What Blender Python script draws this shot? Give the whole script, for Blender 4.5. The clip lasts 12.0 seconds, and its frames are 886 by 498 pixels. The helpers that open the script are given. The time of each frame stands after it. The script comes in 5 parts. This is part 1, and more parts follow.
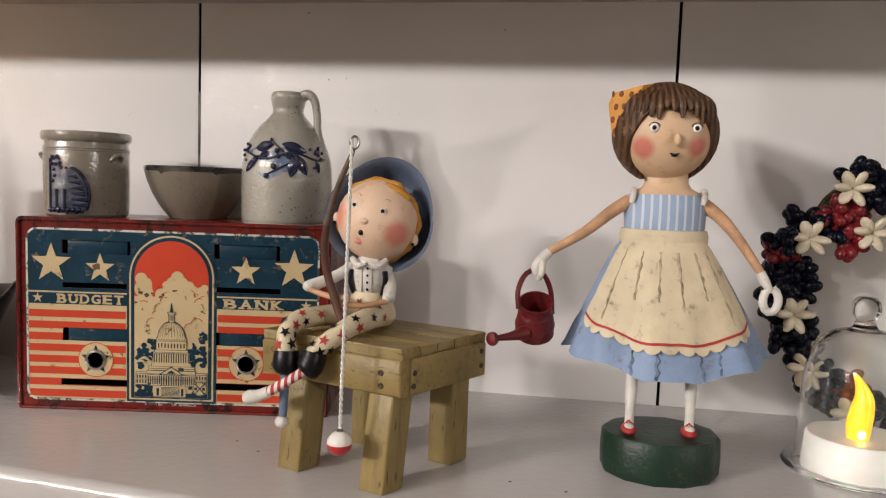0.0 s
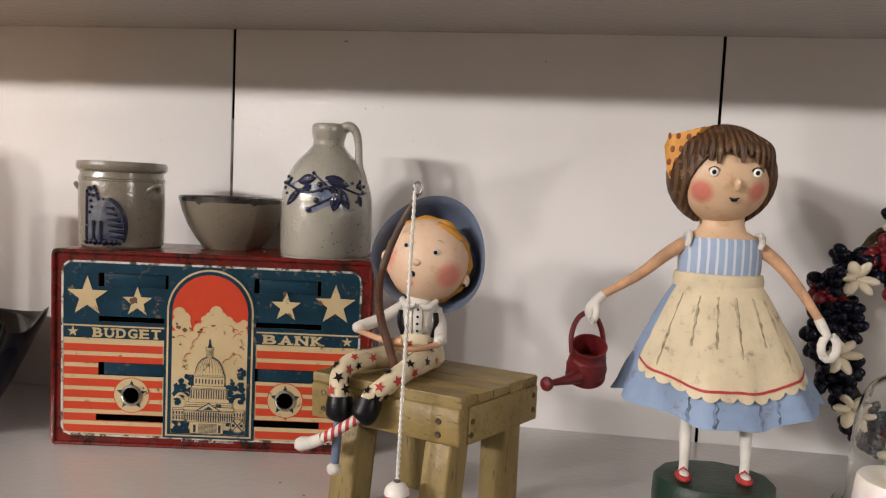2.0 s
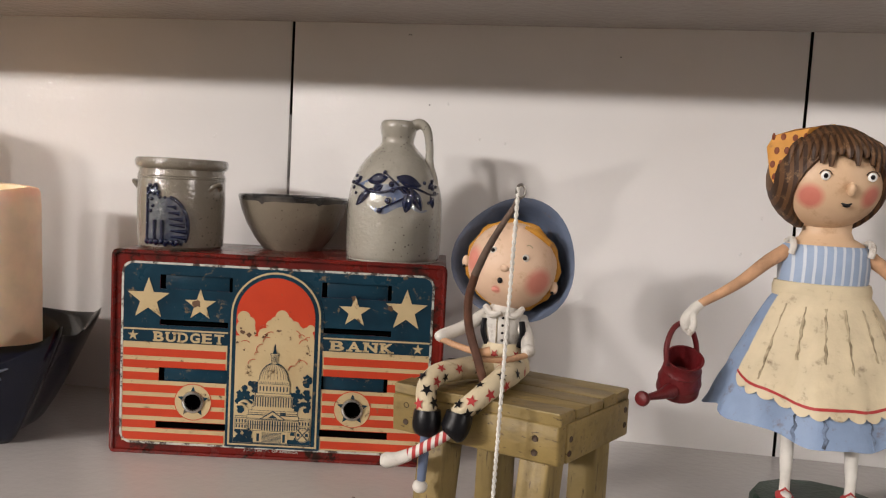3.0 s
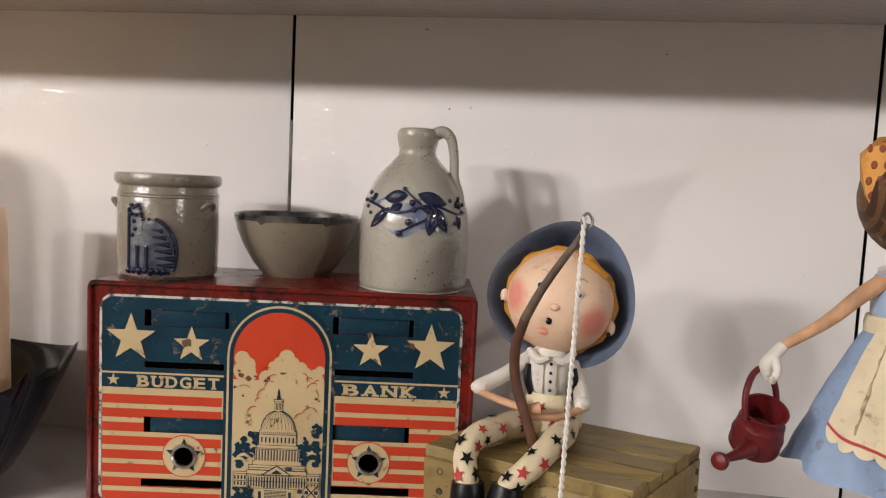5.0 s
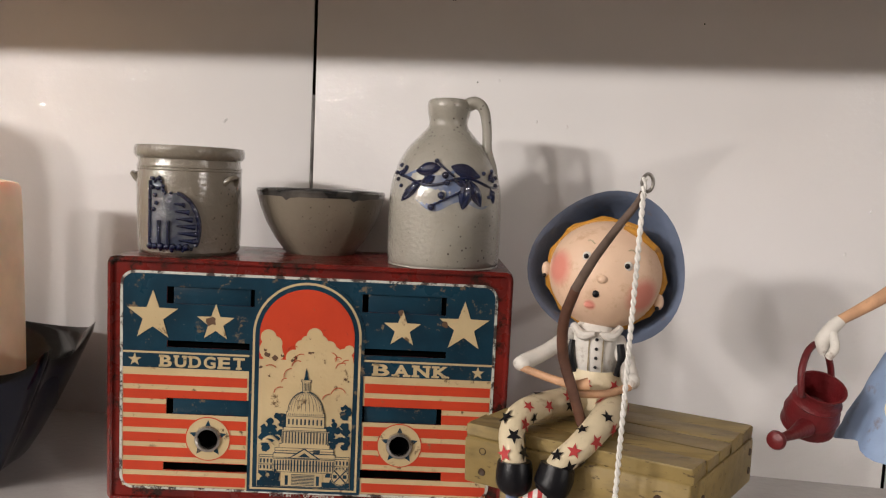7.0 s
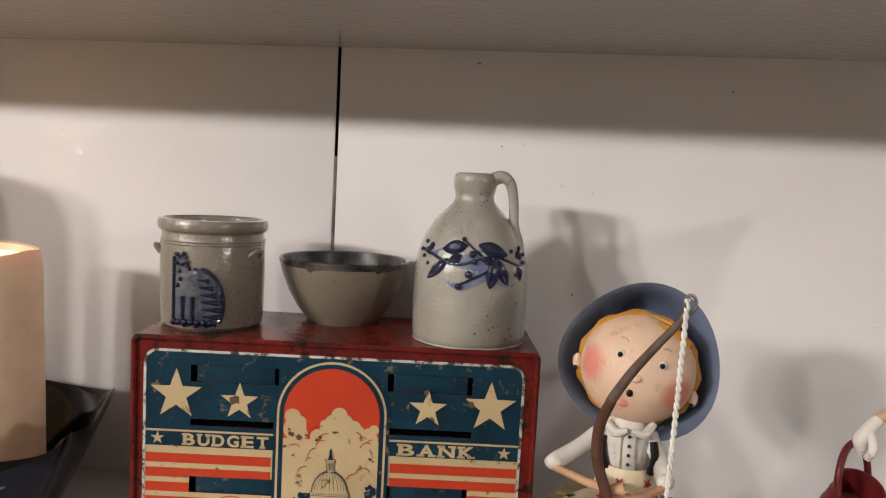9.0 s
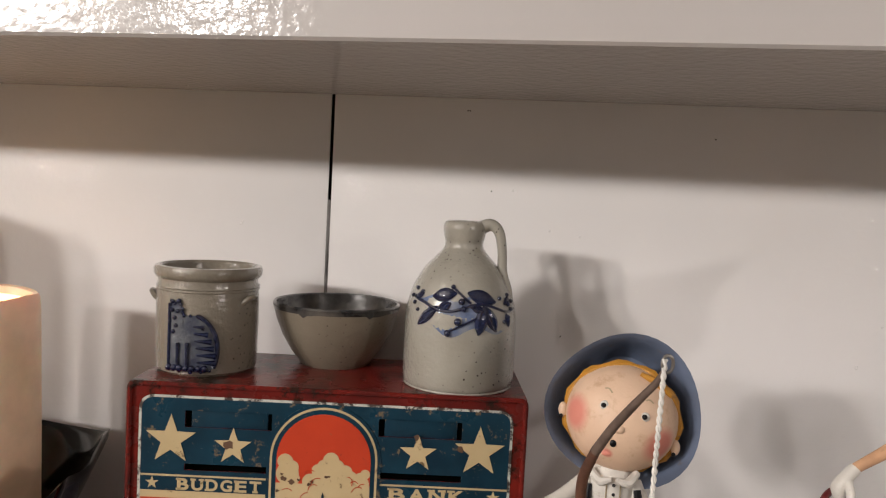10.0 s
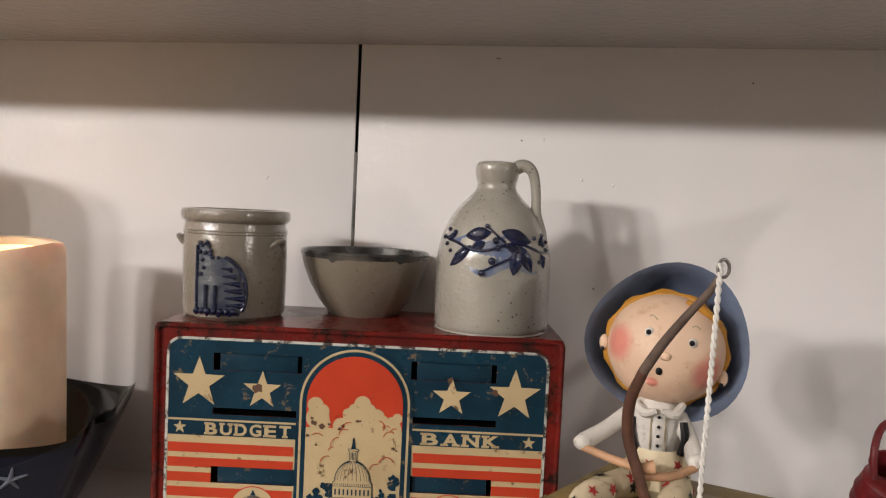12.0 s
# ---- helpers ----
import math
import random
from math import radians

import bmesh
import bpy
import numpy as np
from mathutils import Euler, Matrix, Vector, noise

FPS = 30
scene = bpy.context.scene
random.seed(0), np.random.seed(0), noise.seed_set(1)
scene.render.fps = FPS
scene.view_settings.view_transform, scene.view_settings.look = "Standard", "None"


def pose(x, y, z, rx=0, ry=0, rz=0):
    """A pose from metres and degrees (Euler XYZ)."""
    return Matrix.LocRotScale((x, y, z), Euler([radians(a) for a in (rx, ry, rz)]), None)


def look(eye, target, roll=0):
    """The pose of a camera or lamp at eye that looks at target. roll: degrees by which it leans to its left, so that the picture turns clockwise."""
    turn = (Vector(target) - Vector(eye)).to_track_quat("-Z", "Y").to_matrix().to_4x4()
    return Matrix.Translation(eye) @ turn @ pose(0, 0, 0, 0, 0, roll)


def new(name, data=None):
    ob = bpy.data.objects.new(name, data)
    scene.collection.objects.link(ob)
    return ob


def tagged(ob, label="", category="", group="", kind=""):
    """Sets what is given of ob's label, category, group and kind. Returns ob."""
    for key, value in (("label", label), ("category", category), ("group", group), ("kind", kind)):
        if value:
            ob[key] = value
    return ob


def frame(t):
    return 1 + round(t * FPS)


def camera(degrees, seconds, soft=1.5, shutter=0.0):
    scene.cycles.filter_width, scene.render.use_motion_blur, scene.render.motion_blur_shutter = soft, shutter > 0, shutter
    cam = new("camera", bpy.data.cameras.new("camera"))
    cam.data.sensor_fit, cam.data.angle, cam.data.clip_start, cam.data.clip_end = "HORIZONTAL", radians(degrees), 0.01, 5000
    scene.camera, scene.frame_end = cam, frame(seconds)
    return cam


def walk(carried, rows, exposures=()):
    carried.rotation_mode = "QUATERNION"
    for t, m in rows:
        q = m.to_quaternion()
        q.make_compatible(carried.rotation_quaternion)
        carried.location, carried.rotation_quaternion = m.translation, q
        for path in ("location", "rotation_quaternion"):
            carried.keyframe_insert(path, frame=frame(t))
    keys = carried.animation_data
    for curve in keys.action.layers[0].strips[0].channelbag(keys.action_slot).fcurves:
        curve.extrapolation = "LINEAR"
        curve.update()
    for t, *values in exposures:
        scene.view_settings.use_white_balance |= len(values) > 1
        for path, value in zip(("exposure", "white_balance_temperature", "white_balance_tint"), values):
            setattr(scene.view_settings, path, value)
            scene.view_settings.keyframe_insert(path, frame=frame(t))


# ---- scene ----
# Lengths below are in decimetres; D turns them into metres.
D = 0.1
cam = camera(62.0, 12.0, soft=1.2)
PATH = [
    (0, (0.329, 0.098, 1.154), (0.032, 2.069, 0.987), 2.0),
    (0.5, (0.317, 0.208, 1.148), (0.03, 2.18, 0.981), 2.2),
    (1, (0.233, 0.21, 1.15), (-0.046, 2.184, 0.988), 2.3),
    (1.5, (0.066, 0.164, 1.205), (-0.219, 2.137, 1.046), 2.4),
    (2, (0.068, 0.123, 1.289), (-0.209, 2.098, 1.137), 2.6),
    (2.5, (-0.097, 0.259, 1.259), (-0.376, 2.233, 1.097), 2.9),
    (3, (-0.263, 0.237, 1.295), (-0.562, 2.207, 1.132), 3.1),
    (3.5, (-0.358, 0.399, 1.288), (-0.648, 2.37, 1.112), 3.3),
    (3.7, (-0.386, 0.502, 1.332), (-0.678, 2.473, 1.16), 3.3),
    (5.5, (-0.509, 0.687, 1.38), (-0.776, 2.661, 1.201), 2.6),
    (6, (-0.537, 0.724, 1.319), (-0.81, 2.697, 1.132), 2.5),
    (6.5, (-0.605, 0.759, 1.282), (-0.876, 2.732, 1.097), 2.6),
    (8.3, (-0.651, 0.751, 1.326), (-0.935, 2.721, 1.138), 2.9),
    (8.5, (-0.677, 0.792, 1.381), (-0.953, 2.764, 1.199), 3.1),
    (9, (-0.728, 0.803, 1.563), (-1.017, 2.774, 1.383), 3.0),
    (9.5, (-0.713, 0.725, 1.666), (-1.001, 2.699, 1.519), 3.0),
    (10, (-0.699, 0.744, 1.678), (-0.982, 2.72, 1.551), 3.0),
    (10.5, (-0.709, 0.769, 1.666), (-0.995, 2.745, 1.557), 3.0),
    (11, (-0.696, 0.79, 1.637), (-0.994, 2.764, 1.526), 2.8),
    (11.5, (-0.668, 0.833, 1.581), (-0.974, 2.806, 1.467), 2.5),
    (12, (-0.771, 0.789, 1.413), (-1.089, 2.761, 1.303), 2.7),
]
walk(cam, [(t, look([D * v for v in eye], [D * v for v in target], roll)) for t, eye, target, roll in PATH], ((0, 0), (8.4, 0), (9.4, -0.09), (12, -0.09)))

# ---- world and light ----
world = bpy.data.worlds.new("night_room")
scene.world = world
world.use_nodes = True
world.node_tree.nodes["Background"].inputs["Color"].default_value = (1.0, 0.9, 0.8, 1)
world.node_tree.nodes["Background"].inputs["Strength"].default_value = 0.008


def bulb(name, place, watts, colour, radius):
    lamp = bpy.data.lights.new(name, "POINT")
    lamp.energy, lamp.color, lamp.shadow_soft_size = watts, colour, radius
    ob = new(name, lamp)
    ob.location = [D * v for v in place]
    return ob


# Room lamps behind the camera: a pair far to the left, a dim one nearer the middle and one to the right.
WARM = (1.0, 0.932, 0.885)
bulb("room_lamp_light", (-18.4, -16.0, 8.1), 96.0, WARM, 0.08)
bulb("room_lamp_light", (-21.8, -16.0, 8.1), 96.0, WARM, 0.08)
bulb("room_lamp_light", (-12.0, -16.0, 7.8), 34.0, WARM, 0.05)
bulb("room_lamp_light", (24.0, -16.0, 7.4), 64.0, WARM, 0.07)
scene.view_settings.exposure = 0.0


# ---- materials ----
def mat(name, colour, rough=0.5, metal=0.0, colour2=None, scale=8.0, amount=0.5, bump=0.15, bump_scale=60.0, coat=0.0, detail=6.0,
        speck=None, speck_scale=40.0, speck_size=0.12, sss=0.0, rough_var=0.12, spec=0.5, coat_rough=0.08):
    """Painted or glazed surface: two-scale mottling, fine relief, optional specks. Scales are per decimetre."""
    m = bpy.data.materials.new(name)
    m.use_nodes = True
    nt = m.node_tree
    b = nt.nodes["Principled BSDF"]
    tc = nt.nodes.new("ShaderNodeTexCoord")
    mp = nt.nodes.new("ShaderNodeMapping")
    mp.inputs["Scale"].default_value = (1 / D, 1 / D, 1 / D)
    nt.links.new(tc.outputs["Object"], mp.inputs["Vector"])
    n1 = nt.nodes.new("ShaderNodeTexNoise")
    n1.inputs["Scale"].default_value, n1.inputs["Detail"].default_value = scale, detail
    nt.links.new(mp.outputs["Vector"], n1.inputs["Vector"])
    n2 = nt.nodes.new("ShaderNodeTexNoise")
    n2.inputs["Scale"].default_value, n2.inputs["Detail"].default_value = bump_scale, 4
    nt.links.new(mp.outputs["Vector"], n2.inputs["Vector"])
    ramp = nt.nodes.new("ShaderNodeMapRange")
    ramp.inputs["From Min"].default_value, ramp.inputs["From Max"].default_value = 0.38, 0.66
    ramp.inputs["To Max"].default_value = amount
    nt.links.new(n1.outputs["Fac"], ramp.inputs["Value"])
    mix = nt.nodes.new("ShaderNodeMix")
    mix.data_type = "RGBA"
    c2 = colour2 or tuple(c * 0.72 for c in colour)
    mix.inputs["A"].default_value, mix.inputs["B"].default_value = (*colour, 1), (*c2, 1)
    nt.links.new(ramp.outputs["Result"], mix.inputs["Factor"])
    out = mix.outputs["Result"]
    if speck:
        v = nt.nodes.new("ShaderNodeTexVoronoi")
        v.inputs["Scale"].default_value = speck_scale
        nt.links.new(mp.outputs["Vector"], v.inputs["Vector"])
        sm = nt.nodes.new("ShaderNodeMapRange")
        sm.inputs["From Min"].default_value, sm.inputs["From Max"].default_value = speck_size, speck_size * 0.6
        nt.links.new(v.outputs["Distance"], sm.inputs["Value"])
        gate = nt.nodes.new("ShaderNodeMath")
        gate.operation = "MULTIPLY"
        nt.links.new(sm.outputs["Result"], gate.inputs[0])
        big = nt.nodes.new("ShaderNodeMapRange")
        big.inputs["From Min"].default_value, big.inputs["From Max"].default_value = 0.45, 0.6
        nt.links.new(n1.outputs["Fac"], big.inputs["Value"])
        nt.links.new(big.outputs["Result"], gate.inputs[1])
        mix2 = nt.nodes.new("ShaderNodeMix")
        mix2.data_type = "RGBA"
        mix2.inputs["B"].default_value = (*speck, 1)
        nt.links.new(out, mix2.inputs["A"])
        nt.links.new(gate.outputs["Value"], mix2.inputs["Factor"])
        out = mix2.outputs["Result"]
    nt.links.new(out, b.inputs["Base Color"])
    rr = nt.nodes.new("ShaderNodeMapRange")
    rr.inputs["To Min"].default_value, rr.inputs["To Max"].default_value = max(rough - rough_var, 0.03), min(rough + rough_var, 1)
    nt.links.new(n1.outputs["Fac"], rr.inputs["Value"])
    nt.links.new(rr.outputs["Result"], b.inputs["Roughness"])
    bp = nt.nodes.new("ShaderNodeBump")
    bp.inputs["Strength"].default_value, bp.inputs["Distance"].default_value = bump, 0.0008
    nt.links.new(n2.outputs["Fac"], bp.inputs["Height"])
    nt.links.new(bp.outputs["Normal"], b.inputs["Coat Normal"])
    body = nt.nodes.new("ShaderNodeBump")
    body.inputs["Strength"].default_value, body.inputs["Distance"].default_value = bump * (0.22 if coat > 0.9 else 1.0), 0.0008
    nt.links.new(n2.outputs["Fac"], body.inputs["Height"])
    nt.links.new(body.outputs["Normal"], b.inputs["Normal"])
    b.inputs["Metallic"].default_value, b.inputs["Coat Weight"].default_value = metal, coat
    b.inputs["Coat Roughness"].default_value = coat_rough
    b.inputs["Specular IOR Level"].default_value = spec
    b.inputs["Subsurface Weight"].default_value = sss
    b.inputs["Subsurface Scale"].default_value = 0.01
    return m


def worn(m, colour, scale, lo, hi):
    """Adds chips and scuffs of another colour over a paint."""
    nt = m.node_tree
    b = nt.nodes["Principled BSDF"]
    src = b.inputs["Base Color"].links[0].from_socket
    n = nt.nodes.new("ShaderNodeTexNoise")
    n.inputs["Scale"].default_value, n.inputs["Detail"].default_value, n.inputs["Roughness"].default_value = scale, 9, 0.72
    mp = next(k for k in nt.nodes if k.type == "MAPPING")
    nt.links.new(mp.outputs["Vector"], n.inputs["Vector"])
    r = nt.nodes.new("ShaderNodeMapRange")
    r.inputs["From Min"].default_value, r.inputs["From Max"].default_value = lo, hi
    nt.links.new(n.outputs["Fac"], r.inputs["Value"])
    mix = nt.nodes.new("ShaderNodeMix")
    mix.data_type = "RGBA"
    mix.inputs["B"].default_value = (*colour, 1)
    nt.links.new(src, mix.inputs["A"])
    nt.links.new(r.outputs["Result"], mix.inputs["Factor"])
    nt.links.new(mix.outputs["Result"], b.inputs["Base Color"])
    return m


def banded(name, c1, c2, scale, axis="X", width=0.5, rough=0.6, offset=0.0):
    """Painted stripes along one axis, scale stripes per decimetre, with slightly uneven edges."""
    m = mat(name, c1, rough)
    nt = m.node_tree
    b = nt.nodes["Principled BSDF"]
    mp = next(k for k in nt.nodes if k.type == "MAPPING")
    w = nt.nodes.new("ShaderNodeTexWave")
    w.bands_direction = axis
    w.inputs["Scale"].default_value, w.inputs["Distortion"].default_value = scale * 0.314, 0.6
    w.inputs["Phase Offset"].default_value = offset
    nt.links.new(mp.outputs["Vector"], w.inputs["Vector"])
    r = nt.nodes.new("ShaderNodeMapRange")
    r.inputs["From Min"].default_value, r.inputs["From Max"].default_value = width - 0.08, width + 0.08
    nt.links.new(w.outputs["Fac"], r.inputs["Value"])
    mix = nt.nodes.new("ShaderNodeMix")
    mix.data_type = "RGBA"
    mix.inputs["B"].default_value = (*c2, 1)
    nt.links.new(b.inputs["Base Color"].links[0].from_socket, mix.inputs["A"])
    nt.links.new(r.outputs["Result"], mix.inputs["Factor"])
    nt.links.new(mix.outputs["Result"], b.inputs["Base Color"])
    return m


def brushed_paint(name, colour, rough, stroke, strength, dapple=0.0):
    """White gloss paint laid on with a brush: a smooth body under a glossy film of strokes along x and small dapples."""
    m = mat(name, colour, 0.5, colour2=tuple(c * 0.93 for c in colour), scale=1.2, amount=0.6, rough_var=0.03, spec=0.15, coat=1.0, coat_rough=rough)
    nt = m.node_tree
    b = nt.nodes["Principled BSDF"]
    tc = next(k for k in nt.nodes if k.type == "TEX_COORD")
    last = b.inputs["Normal"].links[0].from_node
    last.inputs["Strength"].default_value = 0.02
    for size, force, detail in ((stroke, strength, 4), ((24.0, 24.0, 30.0), dapple, 2)):
        if not force:
            continue
        mp = nt.nodes.new("ShaderNodeMapping")
        mp.inputs["Scale"].default_value = size
        nt.links.new(tc.outputs["Object"], mp.inputs["Vector"])
        n = nt.nodes.new("ShaderNodeTexNoise")
        n.inputs["Scale"].default_value, n.inputs["Detail"].default_value = 10.0, detail
        nt.links.new(mp.outputs["Vector"], n.inputs["Vector"])
        bp = nt.nodes.new("ShaderNodeBump")
        bp.inputs["Strength"].default_value, bp.inputs["Distance"].default_value = force, 0.001
        nt.links.new(n.outputs["Fac"], bp.inputs["Height"])
        nt.links.new(last.outputs["Normal"], bp.inputs["Normal"])
        last = bp
    nt.links.new(last.outputs["Normal"], b.inputs["Coat Normal"])
    return m


WALL_PAINT = brushed_paint("white_wall_paint", (0.82, 0.797, 0.784), 0.09, (9.0, 9, 34), 0.42, 0.85)
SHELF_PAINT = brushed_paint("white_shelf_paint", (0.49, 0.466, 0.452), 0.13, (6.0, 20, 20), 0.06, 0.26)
ROOM_PAINT = mat("room_paint", (0.19, 0.18, 0.165), 0.8)
CEILING_PAINT = mat("ceiling_paint", (0.58, 0.56, 0.54), 0.8)
ROOM_FLOOR = mat("room_floor_wood", (0.20, 0.15, 0.105), 0.6)
SEAM_DARK = mat("seam_dark", (0.004, 0.0035, 0.003), 0.9, spec=0.0)
SEAM_FILL = mat("seam_filler", (0.20, 0.185, 0.175), 0.5, colour2=(0.02, 0.018, 0.016), scale=9, amount=0.8)

TIN_RED = worn(mat("tin_red", spec=0.2, colour=(0.16, 0.014, 0.010), rough=0.27, colour2=(0.075, 0.009, 0.008), scale=6, amount=0.9, coat=0.25), (0.02, 0.010, 0.007), 9, 0.52, 0.60)
TIN_BLUE = worn(mat("tin_blue", spec=0.2, colour=(0.008, 0.037, 0.062), rough=0.30, colour2=(0.004, 0.018, 0.033), scale=5, amount=0.8, coat=0.15), (0.15, 0.11, 0.07), 17, 0.595, 0.63)
worn(TIN_BLUE, (0.16, 0.17, 0.15), 60, 0.665, 0.69)
TIN_ORANGE = worn(mat("tin_orange_red", spec=0.3, colour=(0.50, 0.050, 0.018), rough=0.36, colour2=(0.40, 0.036, 0.014), scale=5, coat=0.1), (0.20, 0.11, 0.05), 16, 0.625, 0.66)
TIN_CREAM = worn(mat("tin_cream", spec=0.3, colour=(0.52, 0.405, 0.23), rough=0.36, colour2=(0.43, 0.32, 0.165), scale=4, coat=0.1), (0.13, 0.08, 0.04), 13, 0.59, 0.64)
TIN_PALE = worn(mat("tin_pale_edge", (0.55, 0.56, 0.50), 0.4), (0.05, 0.035, 0.03), 18, 0.50, 0.56)
worn(TIN_CREAM, (0.20, 0.12, 0.06), 45, 0.655, 0.69)
worn(TIN_ORANGE, (0.10, 0.03, 0.02), 45, 0.65, 0.69)
# Black that paints the shade inside the bank's openings.
SLOT_SHADE = mat("slot_shade_black", (0.002, 0.002, 0.002), 0.9, spec=0.0)
TIN_RUST = mat("tin_rust", (0.10, 0.05, 0.025), 0.75)
STEEL = mat("bright_steel", (0.55, 0.53, 0.50), 0.22, 1.0)

GREY_GLAZE = mat("grey_salt_glaze", (0.205, 0.182, 0.145), 0.15, colour2=(0.135, 0.114, 0.086), scale=4, bump=1.0, bump_scale=62, coat=1.0, coat_rough=0.03, speck=(0.04, 0.028, 0.02), speck_scale=40, speck_size=0.17)
PALE_GLAZE = mat("pale_salt_glaze", (0.330, 0.312, 0.268), 0.16, colour2=(0.225, 0.208, 0.170), scale=4, bump=0.85, bump_scale=62, coat=1.0, coat_rough=0.03, speck=(0.04, 0.028, 0.02), speck_scale=38, speck_size=0.17)
BOWL_GLAZE = mat("grey_brown_glaze", (0.205, 0.175, 0.132), 0.34, colour2=(0.140, 0.114, 0.082), scale=4, bump=0.5, bump_scale=40, coat=0.3, speck=(0.06, 0.045, 0.03), speck_scale=36, speck_size=0.16)
BOWL_DARK = mat("dark_slip_glaze", (0.014, 0.015, 0.017), 0.22, colour2=(0.11, 0.10, 0.09), scale=7, amount=0.9, coat=0.5)
COBALT = mat("cobalt_glaze", (0.004, 0.007, 0.030), 0.10, colour2=(0.014, 0.024, 0.078), scale=20, bump=0.9, bump_scale=34, coat=1.0, coat_rough=0.03)
COBALT_WASH = mat("cobalt_wash", (0.100, 0.108, 0.120), 0.16, colour2=(0.022, 0.030, 0.058), scale=14, amount=0.9, bump=0.9, bump_scale=50, coat=1.0, coat_rough=0.03)
COBALT_HALO = mat("cobalt_halo", (0.105, 0.138, 0.235), 0.18, colour2=(0.28, 0.28, 0.265), scale=9, amount=0.9, bump=0.4, bump_scale=45, coat=0.4)

def grained(name, colour, dark, turn, stretch):
    """Rough wood with streaks and short dark cracks along the grain."""
    m = mat(name, colour, 0.50, colour2=tuple(c * 0.68 for c in colour), scale=4, amount=0.8, bump=0.5, bump_scale=24)
    nt = m.node_tree
    b = nt.nodes["Principled BSDF"]
    tc = next(k for k in nt.nodes if k.type == "TEX_COORD")
    for scale, lo, hi, tone in ((1.0, 0.50, 0.80, 0.55), (2.2, 0.64, 0.69, 1.0)):
        mp = nt.nodes.new("ShaderNodeMapping")
        mp.inputs["Rotation"].default_value = (0, 0, turn)
        mp.inputs["Scale"].default_value = [v * scale / D for v in stretch]
        nt.links.new(tc.outputs["Object"], mp.inputs["Vector"])
        n = nt.nodes.new("ShaderNodeTexNoise")
        n.inputs["Scale"].default_value, n.inputs["Detail"].default_value = 1.0, 5
        nt.links.new(mp.outputs["Vector"], n.inputs["Vector"])
        r = nt.nodes.new("ShaderNodeMapRange")
        r.inputs["From Min"].default_value, r.inputs["From Max"].default_value = lo, hi
        r.inputs["To Max"].default_value = tone
        nt.links.new(n.outputs["Fac"], r.inputs["Value"])
        mix = nt.nodes.new("ShaderNodeMix")
        mix.data_type = "RGBA"
        mix.inputs["B"].default_value = (*dark, 1)
        nt.links.new(b.inputs["Base Color"].links[0].from_socket, mix.inputs["A"])
        nt.links.new(r.outputs["Result"], mix.inputs["Factor"])
        nt.links.new(mix.outputs["Result"], b.inputs["Base Color"])
    return worn(m, (0.09, 0.055, 0.02), 11, 0.60, 0.68)


STOOL_WOOD = grained("olive_stool_wood", (0.280, 0.200, 0.070), (0.085, 0.052, 0.018), math.radians(20), (4.0, 36.0, 36.0))
STOOL_SIDE = grained("olive_stool_side_wood", (0.280, 0.200, 0.070), (0.085, 0.052, 0.018), math.radians(-59), (4.0, 36.0, 36.0))
STOOL_LEG = grained("olive_stool_leg_wood", (0.280, 0.200, 0.070), (0.085, 0.052, 0.018), 0.0, (30.0, 30.0, 4.0))
STOOL_GAP = mat("stool_crack_dark", (0.06, 0.04, 0.018), 0.8)
NAIL_BROWN = mat("nail_brown", (0.06, 0.035, 0.02), 0.6)

NAVY_GLAZE = mat("navy_dish_glaze", (0.003, 0.005, 0.016), 0.07, colour2=(0.005, 0.008, 0.024), scale=5, bump=0.05, bump_scale=8, spec=0.4, rough_var=0.03)
BLACK_GLAZE = mat("black_dish_glaze", (0.0025, 0.0025, 0.0025), 0.10, colour2=(0.005, 0.0045, 0.004), scale=6, bump=0.06, bump_scale=8, spec=0.3, rough_var=0.03)
DISH_STAR = mat("dish_star_grey", (0.12, 0.13, 0.17), 0.4)


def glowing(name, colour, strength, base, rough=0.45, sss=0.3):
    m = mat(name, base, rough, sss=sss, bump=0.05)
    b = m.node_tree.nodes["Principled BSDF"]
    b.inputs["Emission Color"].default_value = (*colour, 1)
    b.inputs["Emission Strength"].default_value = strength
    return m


# Faint emission brightens all the wax, the unlit taller candle's as well.
GLOW_WAX = glowing("glowing_ivory_wax", (1.0, 0.55, 0.28), 0.05, (0.76, 0.59, 0.43), 0.45, 0.5)
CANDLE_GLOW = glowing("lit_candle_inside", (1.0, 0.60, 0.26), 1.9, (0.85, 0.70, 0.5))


# ---- mesh helpers ----
def smooth_by_angle(me, angle=40):
    for p in me.polygons:
        p.use_smooth = True
    bm = bmesh.new()
    bm.from_mesh(me)
    for e in bm.edges:
        if len(e.link_faces) == 2 and e.calc_face_angle(0) > radians(angle):
            e.smooth = False
    bm.to_mesh(me)
    bm.free()


def thing(name, place=(0, 0, 0), turn=0.0, label="", category="", group="", kind=""):
    ob = new(name)
    ob.matrix_basis = pose(*[D * v for v in place], 0, 0, turn)
    return tagged(ob, label, category, group, kind)


def part(name, bm, materials, parent=None, label="", angle=40, smooth=True):
    """One mesh object from a bmesh in decimetres, under a thing or a part."""
    bmesh.ops.recalc_face_normals(bm, faces=bm.faces)
    bmesh.ops.scale(bm, vec=(D, D, D), verts=bm.verts)
    me = bpy.data.meshes.new(name)
    bm.to_mesh(me)
    bm.free()
    for m in materials if isinstance(materials, (list, tuple)) else [materials]:
        me.materials.append(m)
    if smooth:
        smooth_by_angle(me, angle)
    ob = new(name, me)
    if parent:
        ob.parent = parent
    if label:
        ob["label"] = label
    return ob


